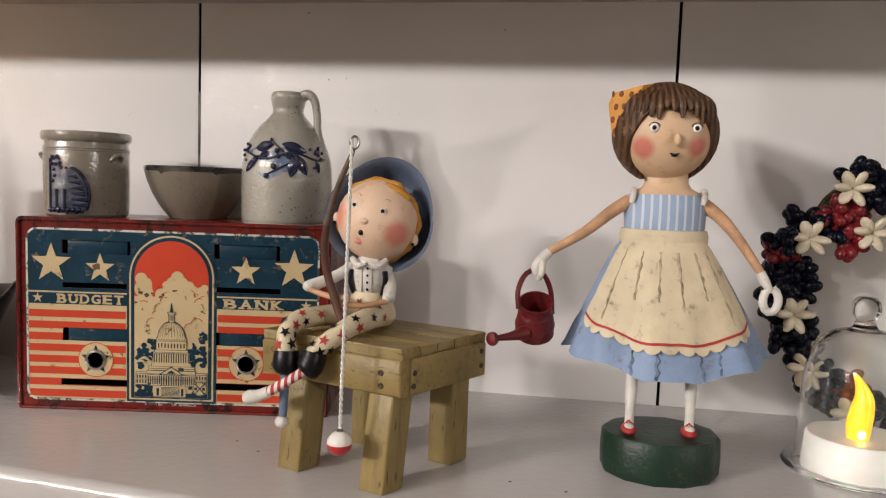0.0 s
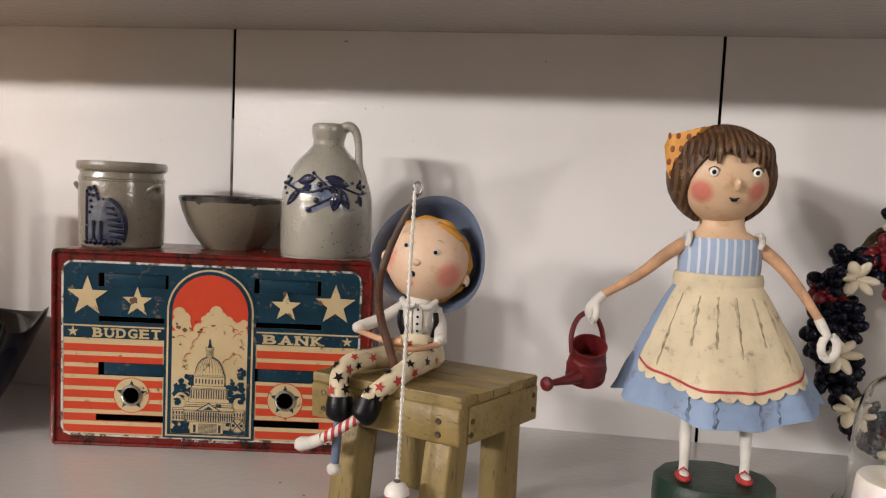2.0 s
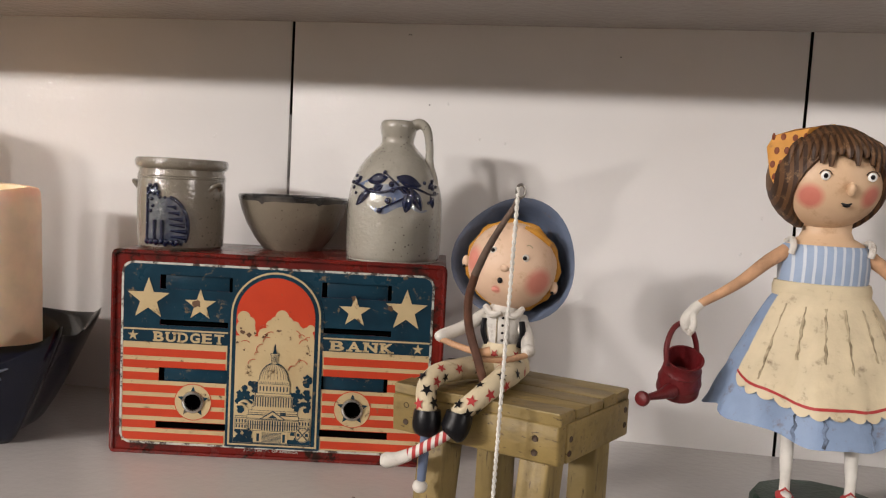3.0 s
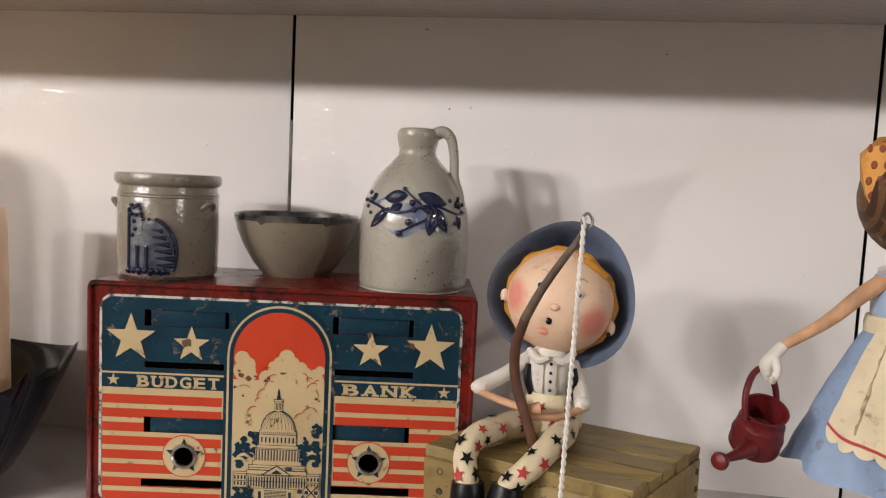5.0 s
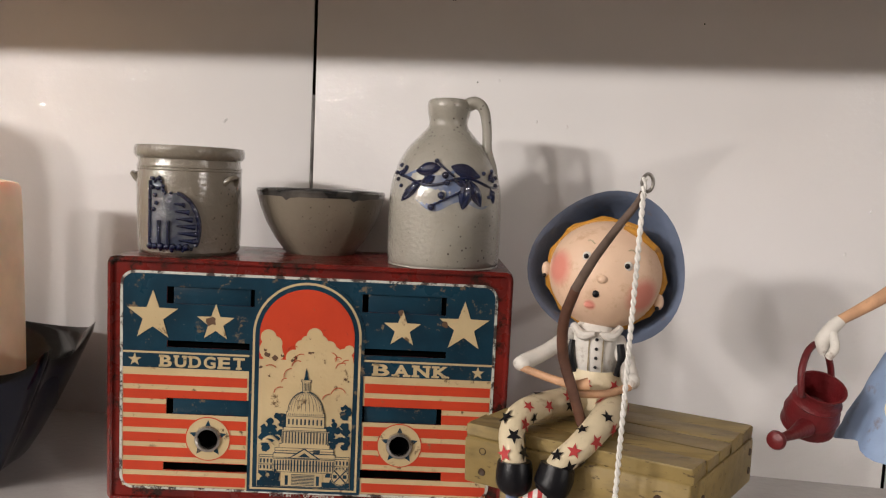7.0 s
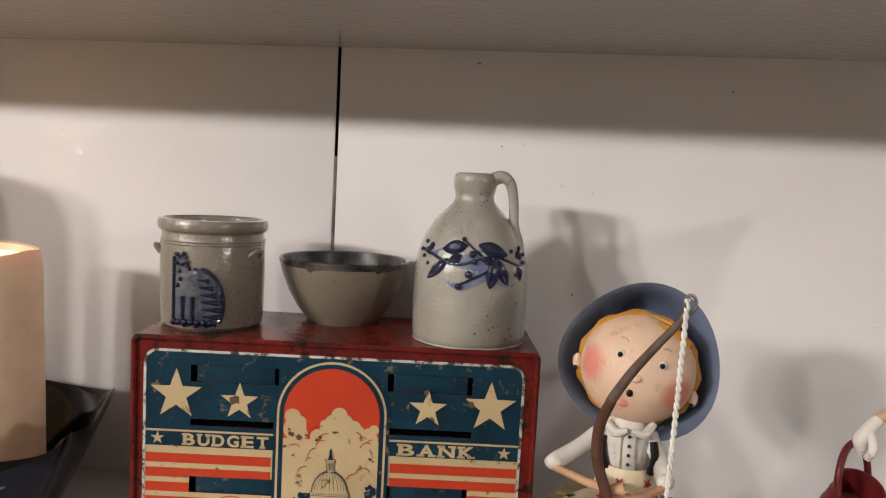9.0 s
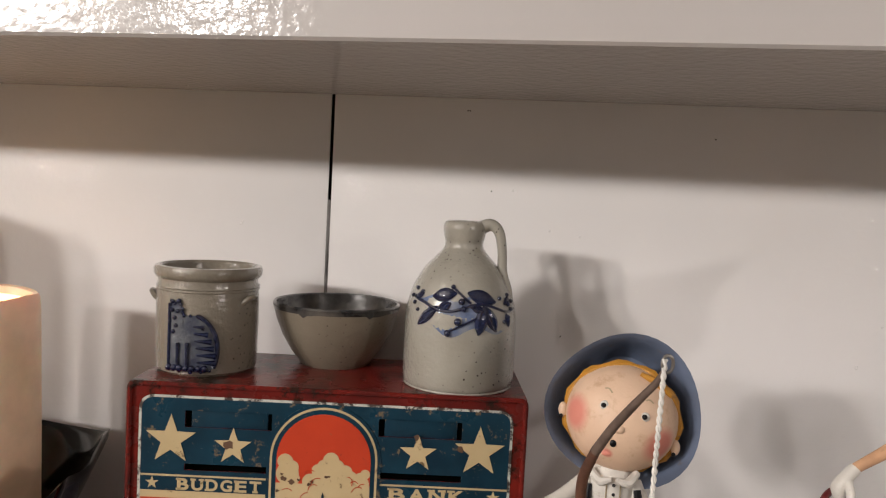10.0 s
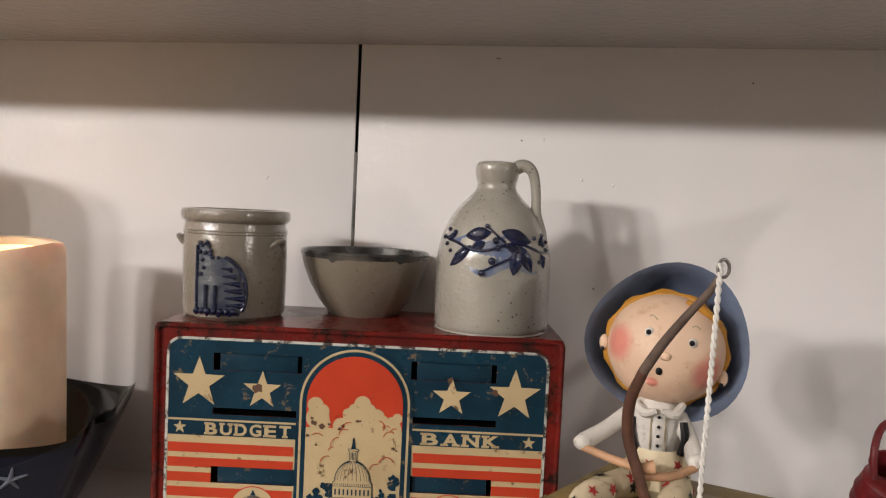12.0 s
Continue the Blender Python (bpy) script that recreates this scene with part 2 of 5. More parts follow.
def mark(bm, start, index):
    bm.faces.ensure_lookup_table()
    for f in bm.faces[start:]:
        f.material_index = index


def add_box(bm, lo, hi, bevel=0.0, mi=0, m=None):
    before = len(bm.faces)
    made = bmesh.ops.create_cube(bm, size=1.0)
    vs = made["verts"]
    for v in vs:
        v.co = Vector([lo[k] + (v.co[k] + 0.5) * (hi[k] - lo[k]) for k in range(3)])
        if m:
            v.co = m @ v.co
    if bevel:
        es = list({e for v in vs for e in v.link_edges})
        bmesh.ops.bevel(bm, geom=es, offset=bevel, segments=2, affect="EDGES", profile=0.5)
    mark(bm, before, mi)
    return bm


def box(lo, hi, bevel=0.0, m=None):
    return add_box(bmesh.new(), lo, hi, bevel, 0, m)


def add_lathe(bm, profile, n=40, mi=0, m=None, sx=1.0, sy=1.0, wob=0.0):
    """Turns (radius, height) points round the z axis."""
    before = len(bm.faces)
    rings = []
    for r, z in profile:
        if r < 1e-5:
            rings.append([bm.verts.new((0, 0, z))])
        else:
            rings.append([bm.verts.new(((r + wob * math.sin(3 * a + 9 * z)) * math.cos(a) * sx, (r + wob * math.sin(3 * a + 9 * z)) * math.sin(a) * sy, z)) for a in [2 * math.pi * k / n for k in range(n)]])
    for a, b in zip(rings, rings[1:]):
        for k in range(n):
            j = (k + 1) % n
            if len(a) == 1 and len(b) == 1:
                continue
            if len(a) == 1:
                bm.faces.new((a[0], b[j], b[k]))
            elif len(b) == 1:
                bm.faces.new((a[k], a[j], b[0]))
            else:
                bm.faces.new((a[k], a[j], b[j], b[k]))
    if m:
        for ring in rings:
            for v in ring:
                v.co = m @ v.co
    mark(bm, before, mi)
    return bm


def lathe(profile, n=40, **kw):
    return add_lathe(bmesh.new(), profile, n, **kw)


def spline(points, per=6):
    """A smooth line through points (Catmull-Rom); points may have any number of coordinates."""
    p = [np.array(q, float) for q in points]
    p = [2 * p[0] - p[1]] + p + [2 * p[-1] - p[-2]]
    out = []
    for i in range(1, len(p) - 2):
        for k in range(per):
            t = k / per
            out.append(0.5 * (2 * p[i] + (p[i + 1] - p[i - 1]) * t + (2 * p[i - 1] - 5 * p[i] + 4 * p[i + 1] - p[i + 2]) * t * t + (3 * p[i] - p[i - 1] - 3 * p[i + 1] + p[i + 2]) * t ** 3))
    out.append(p[-2])
    return out


def add_tube(bm, points, n=10, mi=0, flat=1.0):
    """A round tube along points of (x, y, z, radius), closed at both ends."""
    before = len(bm.faces)
    pts = [Vector(q[:3]) for q in points]
    rad = [float(q[3]) for q in points]
    ref = Vector((0.31, 0.17, 0.93)).normalized()
    rings = []
    for i, c in enumerate(pts):
        d = (pts[min(i + 1, len(pts) - 1)] - pts[max(i - 1, 0)]).normalized()
        a = (ref - d * ref.dot(d)).normalized()
        b = d.cross(a)
        ref = a
        rings.append([bm.verts.new(c + rad[i] * (math.cos(w) * a + flat * math.sin(w) * b)) for w in [2 * math.pi * k / n for k in range(n)]])
    for r, s in zip(rings, rings[1:]):
        for k in range(n):
            bm.faces.new((r[k], r[(k + 1) % n], s[(k + 1) % n], s[k]))
    bm.faces.new(rings[0])
    bm.faces.new(rings[-1])
    mark(bm, before, mi)
    return bm


def tube(points, n=10, **kw):
    return add_tube(bmesh.new(), points, n, **kw)


def add_ball(bm, c, r, mi=0, n=16, m=None):
    """An ellipsoid; r is a radius or three of them."""
    before = len(bm.faces)
    r = r if isinstance(r, (list, tuple)) else (r, r, r)
    made = bmesh.ops.create_uvsphere(bm, u_segments=n, v_segments=max(6, n * 2 // 3), radius=1.0)
    for v in made["verts"]:
        p = Vector((v.co.x * r[0], v.co.y * r[1], v.co.z * r[2]))
        v.co = (m @ p if m else p) + Vector(c)
    mark(bm, before, mi)
    return bm


def ball(c, r, n=16):
    return add_ball(bmesh.new(), c, r, 0, n)


def add_sheet(bm, outline, y, thick, mi=0):
    """A flat plate from an (x, z) outline, its face at y and its back thick behind."""
    before = len(bm.faces)
    f = [bm.verts.new((x, y, z)) for x, z in outline]
    b = [bm.verts.new((x, y + thick, z)) for x, z in outline]
    bm.faces.new(f)
    bm.faces.new(list(reversed(b)))
    for k in range(len(f)):
        j = (k + 1) % len(f)
        bm.faces.new((f[k], b[k], b[j], f[j]))
    mark(bm, before, mi)
    return bm


def sheet(outline, y, thick):
    return add_sheet(bmesh.new(), outline, y, thick)


def star_points(x, z, r, inner=0.40, turn=0.0):
    return [(x + (r if k % 2 == 0 else r * inner) * math.sin(turn + k * math.pi / 5), z + (r if k % 2 == 0 else r * inner) * math.cos(turn + k * math.pi / 5)) for k in range(10)]


def rounded(x0, z0, x1, z1, r, n=6):
    pts = []
    for cx, cz, a0 in ((x1 - r, z1 - r, 0), (x0 + r, z1 - r, 90), (x0 + r, z0 + r, 180), (x1 - r, z0 + r, 270)):
        for k in range(n + 1):
            a = radians(a0 + 90 * k / n)
            pts.append((cx + r * math.cos(a), cz + r * math.sin(a)))
    return pts


def disc(x, z, r, n=28):
    return [(x + r * math.cos(2 * math.pi * k / n), z + r * math.sin(2 * math.pi * k / n)) for k in range(n)]


def lettering(name, text, size, width, place, material, parent, bold=0.0, bars=()):
    """A word in Blender's own font as a thin raised mesh, standing in the xz plane."""
    cu = bpy.data.curves.new(name, "FONT")
    cu.body, cu.size, cu.offset, cu.extrude = text, 1.0, bold, 0.01
    tmp = bpy.data.objects.new("tmp_text", cu)
    scene.collection.objects.link(tmp)
    bpy.context.view_layer.update()
    me = bpy.data.meshes.new_from_object(tmp.evaluated_get(bpy.context.evaluated_depsgraph_get()))
    bpy.data.objects.remove(tmp)
    xs = [v.co.x for v in me.vertices]
    ys = [v.co.y for v in me.vertices]
    for v in me.vertices:
        x = (v.co.x - min(xs)) / (max(xs) - min(xs)) * width
        z = (v.co.y - min(ys)) / (max(ys) - min(ys)) * size
        v.co = Vector((place[0] + x, place[1] - v.co.z * 0.1, place[2] + z)) * D
    if bars:  # slab serifs: (x, z, width, height) in parts of the letter
        bm = bmesh.new()
        bm.from_mesh(me)
        for bx, bz, bw, bh in bars:
            lo = (D * (place[0] + bx * width), D * (place[1] - 0.001), D * (place[2] + bz * size))
            hi = (D * (place[0] + (bx + bw) * width), D * (place[1] + 0.0005), D * (place[2] + (bz + bh) * size))
            add_box(bm, lo, hi)
        bm.to_mesh(me)
        bm.free()
    me.materials.clear()
    me.materials.append(material)
    me.name = name
    ob = new(name, me)
    ob.parent = parent
    return ob


# ---- the setting ----
WALL_Y, SHELF_Z = 4.205, 2.165
SPECKS = [(-1.1, 2.11, 1), (0.01, 2.02, 1), (-1.11, 2.11, 1), (-0.62, 1.08, 1), (-0.7, 1.57, 0), (0.77, 1.23, 0), (0.68, 1.04, 0), (-2.21, 1.52, 0), (-0.98, 1.74, 1), (-0.56, 1.55, 0), (-0.88, 1.75, 0), (-2.2, 1.53, 0)]


def build_setting():
    cuts = [-10.0, -4.46, -1.763, 0.932, 3.63, 10.0]
    for k, (a, b) in enumerate(zip(cuts, cuts[1:])):
        bm = box((a + 0.008, WALL_Y, -0.3), (b - 0.008, WALL_Y + 0.011, 9.0), 0.003)
        ob = part("wall_board", bm, WALL_PAINT)
        tagged(ob, "white gloss-painted wide wall board with visible brush strokes", "wall board", "boards of the back wall", "structure")
    bm = box((-10, WALL_Y + 0.012, -0.3), (10, WALL_Y + 0.3, 9.0))
    tagged(part("wall_back", bm, SEAM_DARK), "dark backing behind the white boards", "wall", kind="structure")
    # paint has bridged the lower half of one seam
    bm = tube([(-1.763 + 0.0012 * math.sin(7 * z), WALL_Y + 0.006, z, 0.0090) for z in np.linspace(0.02, 1.66, 40)], 6)
    tagged(part("trim", bm, SEAM_FILL), "thin line of paint bridging a board seam", "trim", kind="structure")
    # lower shelf; its rounded front edge runs slightly askew to the wall
    bm = bmesh.new()
    n, prof = 9, []
    for k in range(n):
        a = radians(90 * k / (n - 1))
        prof.append((0.05 - 0.05 * math.sin(a), -0.05 + 0.05 * math.cos(a)))
    prof = [(3.0, 0.0)] + prof + [(0.0, -0.42), (3.0, -0.42)]
    rows = []
    for x in (-12.0, 12.0):
        y0 = 2.40 - 0.11 * x
        rows.append([bm.verts.new((x, min(y0 + p[0], WALL_Y) if p[0] < 2 else WALL_Y, p[1])) for p in prof])
    for i in range(len(prof)):
        j = (i + 1) % len(prof)
        bm.faces.new((rows[0][i], rows[0][j], rows[1][j], rows[1][i]))
    bm.faces.new(rows[0])
    bm.faces.new(list(reversed(rows[1])))
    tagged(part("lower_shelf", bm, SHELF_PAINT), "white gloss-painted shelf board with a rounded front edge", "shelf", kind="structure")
    bm = bmesh.new()
    vs = [bm.verts.new(q) for q in ((-12, 3.19, SHELF_Z), (12, 2.78, SHELF_Z), (12, WALL_Y, SHELF_Z), (-12, WALL_Y, SHELF_Z), (-12, 3.19, SHELF_Z + 0.75), (12, 2.78, SHELF_Z + 0.75), (12, WALL_Y, SHELF_Z + 0.75), (-12, WALL_Y, SHELF_Z + 0.75))]
    for q in ((3, 2, 1, 0), (4, 5, 6, 7), (0, 1, 5, 4), (1, 2, 6, 5), (2, 3, 7, 6), (3, 0, 4, 7)):
        bm.faces.new([vs[k] for k in q])
    bmesh.ops.bevel(bm, geom=list(bm.edges), offset=0.010, segments=1, affect="EDGES")
    bmesh.ops.recalc_face_normals(bm, faces=bm.faces)
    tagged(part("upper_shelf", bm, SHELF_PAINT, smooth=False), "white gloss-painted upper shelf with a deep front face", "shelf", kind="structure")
    # Added upright out of view; it keeps the right lamp off this wall.
    bm = box((2.75, 2.96, 0.001), (2.95, WALL_Y - 0.002, SHELF_Z - 0.001), 0.006)
    tagged(part("shade_upright", bm, SHELF_PAINT), "unseen white gloss-painted upright board added to shade the wall at right", "shelf side", kind="structure")
    for x, z, dark in SPECKS:
        bm = ball((x, WALL_Y, z), (0.006 if not dark else 0.0035, 0.004, 0.008 if not dark else 0.0035), 8)
        tagged(part("paint_speck", bm, SEAM_DARK if dark else WALL_PAINT), "tiny speck in the wall paint", "speck", kind="structure")
    for x, y in ((0.20, 2.95), (-0.88, 3.02), (-1.02, 3.12), (0.42, 2.90)):
        bm = ball((x, y, 0.0), (0.008, 0.004, 0.002), 8)
        tagged(part("paint_speck", bm, NAIL_BROWN), "tiny dark crumb on the white shelf", "speck", kind="structure")
    # the rest of the room, behind the camera
    for name, lo, hi, m in (("wall_left", (-38.2, -38, -12), (-38, 6, 14), ROOM_PAINT), ("wall_right", (38, -38, -12), (38.2, 6, 14), ROOM_PAINT),
                            ("wall_rear", (-38, -38.2, -12), (38, -38, 14), ROOM_PAINT), ("wall_front_left", (-38, 4.6, -12), (-10, 4.8, 14), ROOM_PAINT),
                            ("wall_front_right", (10, 4.6, -12), (38, 4.8, 14), ROOM_PAINT), ("wall_front_top", (-10, 4.6, 9.0), (10, 4.8, 14), ROOM_PAINT),
                            ("wall_front_low", (-10, 4.6, -12), (10, 4.8, -0.3), ROOM_PAINT)):
        tagged(part(name, box(lo, hi), m), "plain painted room wall", "wall", kind="structure")
    tagged(part("floor", box((-38, -38, -12.2), (38, 6, -12)), ROOM_FLOOR), "plain brown wooden room floor", "floor", kind="structure")
    tagged(part("ceiling", box((-38, -38, 14), (38, 6, 14.2)), CEILING_PAINT), "plain painted room ceiling", "ceiling", kind="structure")


build_setting()


# ---- tin bank ----
def build_bank():
    W, H, DEEP = 1.514, 0.94, 0.61
    bank = thing("tin_bank", (-2.238, 3.297, 0), 8.97, "worn red tin bank printed with stars, stripes and a dome", "tin bank")
    t = 0.012
    for name, lo, hi in (("bottom_panel", (0, 0.01, 0), (W, DEEP, t)), ("top_panel", (0, 0.01, H - t), (W, DEEP, H)), ("side_panel", (0, 0.01, t), (t, DEEP, H - t)),
                         ("side_panel", (W - t, 0.01, t), (W, DEEP, H - t)), ("back_panel", (t, DEEP - t, t), (W - t, DEEP, H - t))):
        part(name, box(lo, hi), TIN_RED, bank, smooth=False)
    # rolled rim round the front
    line = [(*p,) for p in rounded(0.004, 0.004, W - 0.004, H - 0.004, 0.02, 4)]
    pts = [(x, 0.008, z, 0.011) for x, z in line]
    part("rim", tube(pts + pts[:1], 8), TIN_RED, bank)
    # front plate: cells between cut lines, openings left out
    holes = [(0.214, 0.772, 0.545, 0.837), (0.952, 0.770, 1.271, 0.839), (0.216, 0.604, 0.546, 0.630), (0.952, 0.604, 1.277, 0.630),
             (0.216, 0.343, 0.545, 0.407), (0.950, 0.341, 1.271, 0.405), (0.207, 0.121, 0.548, 0.153), (0.954, 0.118, 1.280, 0.152),
             (0.343, 0.216, 0.413, 0.286), (1.079, 0.219, 1.149, 0.289)]

    def plate(x0, z0, x1, z1, y, thick):
        b = bmesh.new()
        xs = sorted({x0, x1} | {v for h in holes for v in (h[0], h[2]) if x0 < v < x1})
        zs = sorted({z0, z1} | {v for h in holes for v in (h[1], h[3]) if z0 < v < z1})
        at = {}
        for xa, xb in zip(xs, xs[1:]):
            for za, zb in zip(zs, zs[1:]):
                cx, cz = (xa + xb) / 2, (za + zb) / 2
                if not any(h[0] < cx < h[2] and h[1] < cz < h[3] for h in holes):
                    b.faces.new([at.setdefault(q, None) or at.update({q: b.verts.new((q[0], y, q[1]))}) or at[q] for q in ((xa, za), (xb, za), (xb, zb), (xa, zb))])
        grown = bmesh.ops.extrude_face_region(b, geom=b.faces[:])
        for v in grown["geom"]:
            if isinstance(v, bmesh.types.BMVert):
                v.co.y += thick
        return b

    part("front_plate", plate(0.008, 0.008, W - 0.008, H - 0.008, 0.012, 0.008), TIN_RED, bank, smooth=False)
    # pale worn border of the printed panel, then its fields
    b0 = rounded(0.040, 0.044, 1.466, 0.894, 0.054)
    b1 = rounded(0.050, 0.054, 1.456, 0.884, 0.044)
    bm = bmesh.new()
    o = [bm.verts.new((x, 0.0085, z)) for x, z in b0]
    i = [bm.verts.new((x, 0.0085, z)) for x, z in b1]
    for k in range(len(o)):
        j = (k + 1) % len(o)
        bm.faces.new((o[k], o[j], i[j], i[k]))
    part("panel_border", bm, TIN_PALE, bank, "chipped pale border line")
    for side, x0, x1 in ((-1, 0.050, 0.748), (1, 0.748, 1.456)):
        part("blue_field", plate(x0, 0.586, x1, 0.840, 0.010, 0.002), TIN_BLUE, bank, smooth=False)
        arc = [q for q in b1 if q[1] >= 0.840 - 1e-6 and (q[0] < 0.748) == (side < 0)]
        flat = [(0.748, 0.840), (0.748, 0.884)]
        part("blue_edge", sheet(sorted(arc + flat, key=lambda q: math.atan2(q[1] - 0.855, q[0] - (x0 + x1) / 2)), 0.010, 0.002), TIN_BLUE, bank, smooth=False)
        part("cream_field", plate(x0, 0.054, x1, 0.586, 0.0105, 0.0015), TIN_CREAM, bank, smooth=False)
        part("banner", box((x0, 0.0085, 0.523), (x1, 0.0105, 0.578)), TIN_BLUE, bank, smooth=False)
        for k in range(8):
            z = 0.062 + 0.0565 * k
            part("stripe", plate(x0 + (0.003 if side < 0 else 0.225), z, x1 - (0.225 if side < 0 else 0.003), z + 0.036, 0.0085, 0.002), TIN_ORANGE, bank, smooth=False)
    # recessed flaps behind the wide openings, black pieces painting the shade at their ends
    for x0, z0, x1, z1 in (holes[0], holes[1], holes[4], holes[5]):
        flap = part("flap", box((x0 + 0.022, 0.022, z0 - 0.004), (x1 - 0.018, 0.030, z1 + 0.004), 0.002), TIN_BLUE, bank, "recessed blue flap")
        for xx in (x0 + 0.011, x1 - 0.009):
            part("flap_end_shade", box((xx - 0.013, 0.034, z0 - 0.006), (xx + 0.013, 0.040, z1 + 0.006)), SLOT_SHADE, flap)
    # Black sheet close behind the plate, in place of the shaded hollow.
    part("inside", box((0.02, 0.05, 0.02), (W - 0.02, 0.056, H - 0.02)), SLOT_SHADE, bank, "black sheet standing in for the shade behind the slots")
    # arched picture
    def arch(half, z0, z_arc, cx=0.748, n=26):
        return [(cx - half, z0), (cx + half, z0)] + [(cx + half * math.cos(math.pi * k / n), z_arc + half * math.sin(math.pi * k / n)) for k in range(n + 1)]

    pic = part("picture", sheet(arch(0.218, 0.050, 0.668), 0.0070, 0.005), TIN_BLUE, bank, "arched printed picture of a domed building")
    part("picture_line", sheet(arch(0.206, 0.060, 0.668), 0.0062, 0.003), TIN_CREAM, pic)
    part("picture_band", sheet(arch(0.197, 0.068, 0.668), 0.0054, 0.003), TIN_BLUE, pic)
    part("picture_sky", sheet(arch(0.180, 0.074, 0.668), 0.0046, 0.003), TIN_CREAM, pic)
    sun = [(0.568, 0.575), (0.928, 0.575)] + [(0.748 + 0.180 * math.cos(math.pi * k / 26), 0.668 + 0.180 * math.sin(math.pi * k / 26)) for k in range(27)]
    part("red_sun", sheet(sun, 0.0038, 0.003), TIN_ORANGE, pic)
    y = 0.0030
    heaps = ((0.602, 0.660, 0.030), (0.628, 0.638, 0.027), (0.612, 0.612, 0.044), (0.640, 0.594, 0.021), (0.700, 0.585, 0.031), (0.728, 0.630, 0.024), (0.747, 0.650, 0.021), (0.777, 0.671, 0.031),
             (0.802, 0.648, 0.026), (0.833, 0.628, 0.027), (0.855, 0.612, 0.021), (0.890, 0.606, 0.022), (0.909, 0.622, 0.019), (0.770, 0.590, 0.070), (0.848, 0.580, 0.042), (0.886, 0.580, 0.040))
    for cx, cz, r in heaps:
        part("cloud", sheet(disc(cx, cz, r, 20), y, 0.002), TIN_CREAM, pic)
        y -= 0.00003
    for cx, cz, r, a0, sweep in ((0.694, 0.512, 0.030, 90, 100), (0.652, 0.445, 0.024, 70, 110), (0.672, 0.488, 0.016, 80, 90), (0.874, 0.446, 0.028, 20, 150), (0.836, 0.425, 0.022, 70, 110), (0.886, 0.546, 0.026, 60, 110), (0.902, 0.566, 0.018, 70, 100),
                                 (0.842, 0.590, 0.020, -40, 130), (0.868, 0.578, 0.016, 30, 120), (0.730, 0.574, 0.026, 70, 120), (0.716, 0.552, 0.022, 60, 120), (0.612, 0.528, 0.026, 40, 90), (0.700, 0.600, 0.030, 60, 90)):
        pts = [(cx + r * math.cos(radians(a0 + sweep * k / 9)), 0.0012, cz + r * math.sin(radians(a0 + sweep * k / 9)), 0.0014) for k in range(10)]
        part("cloud_line", tube(pts, 5), TIN_ORANGE, pic)
    # trees round the building: ragged clumps inside a few ellipses
    rnd = random.Random(5)
    k = 0
    for cx, cz, rx, rz, count in ((0.648, 0.318, 0.034, 0.054, 26), (0.600, 0.300, 0.020, 0.030, 14), (0.602, 0.250, 0.022, 0.028, 12), (0.852, 0.290, 0.034, 0.056, 24), (0.903, 0.380, 0.016, 0.024, 10), (0.906, 0.300, 0.012, 0.070, 18), (0.615, 0.122, 0.036, 0.036, 20), (0.872, 0.130, 0.040, 0.042, 22)):
        for i in range(count):
            a, q = rnd.uniform(0, 2 * math.pi), math.sqrt(rnd.random())
            r = rnd.uniform(0.008, 0.015)
            fx = min(max(cx + rx * q * math.cos(a), 0.570 + r), 0.926 - r)
            part("tree", sheet([(fx + r * rnd.uniform(0.6, 1.25) * math.cos(w * 0.785), max(cz + rz * q * math.sin(a) + r * rnd.uniform(0.6, 1.25) * math.sin(w * 0.785), 0.078)) for w in range(8)], 0.0024 - 0.000004 * k, 0.001), TIN_BLUE, pic)
            k += 1
    for x0, x1, z in ((0.574, 0.632, 0.252), (0.590, 0.648, 0.268)):
        part("smoke", tube(spline([(x0, 0.0012, z - 0.008, 0.003), ((x0 + x1) / 2, 0.0012, z + 0.004, 0.007), (x1, 0.0012, z - 0.012, 0.003)], 4), 6), TIN_CREAM, pic)
    part("ground", sheet([(0.570, 0.076), (0.926, 0.076), (0.926, 0.098), (0.570, 0.098)], 0.0016, 0.001), TIN_BLUE, pic)
    c = 0.750

    def block(name, z0, z1, h, line=0.0022, yy=0.0006):
        """A cream storey with a thin blue outline."""
        o = [(c - h - line, z0 - line), (c + h + line, z0 - line), (c + h + line, z1 + line), (c - h - line, z1 + line)]
        edge = part(name, sheet(o, yy + 0.0002, 0.0006), TIN_BLUE, pic)
        part("face", sheet([(c - h, z0), (c + h, z0), (c + h, z1), (c - h, z1)], yy, 0.0005), TIN_CREAM, edge)

    block("wing", 0.138, 0.200, 0.172, yy=0.0009)
    block("centre_block", 0.136, 0.208, 0.118, yy=0.0006)
    block("terrace", 0.212, 0.230, 0.112)
    block("drum_foot", 0.232, 0.246, 0.096)
    block("lower_drum", 0.246, 0.300, 0.088)
    block("drum_cornice", 0.302, 0.312, 0.081, yy=0.0004)
    block("upper_drum", 0.314, 0.356, 0.073)
    block("dome_ring", 0.358, 0.372, 0.072, yy=0.0004)
    for name, r, yy, m in (("dome_outline", 0.069, 0.0008, TIN_BLUE), ("dome", 0.066, 0.0005, TIN_CREAM)):
        part(name, sheet([(c + r * math.cos(math.pi * k / 20), 0.372 + (r + 0.016) * math.sin(math.pi * k / 20)) for k in range(21)], yy, 0.0008), m, pic)
    block("lantern", 0.454, 0.494, 0.013)
    block("lantern_cap", 0.494, 0.499, 0.018, yy=0.0004)
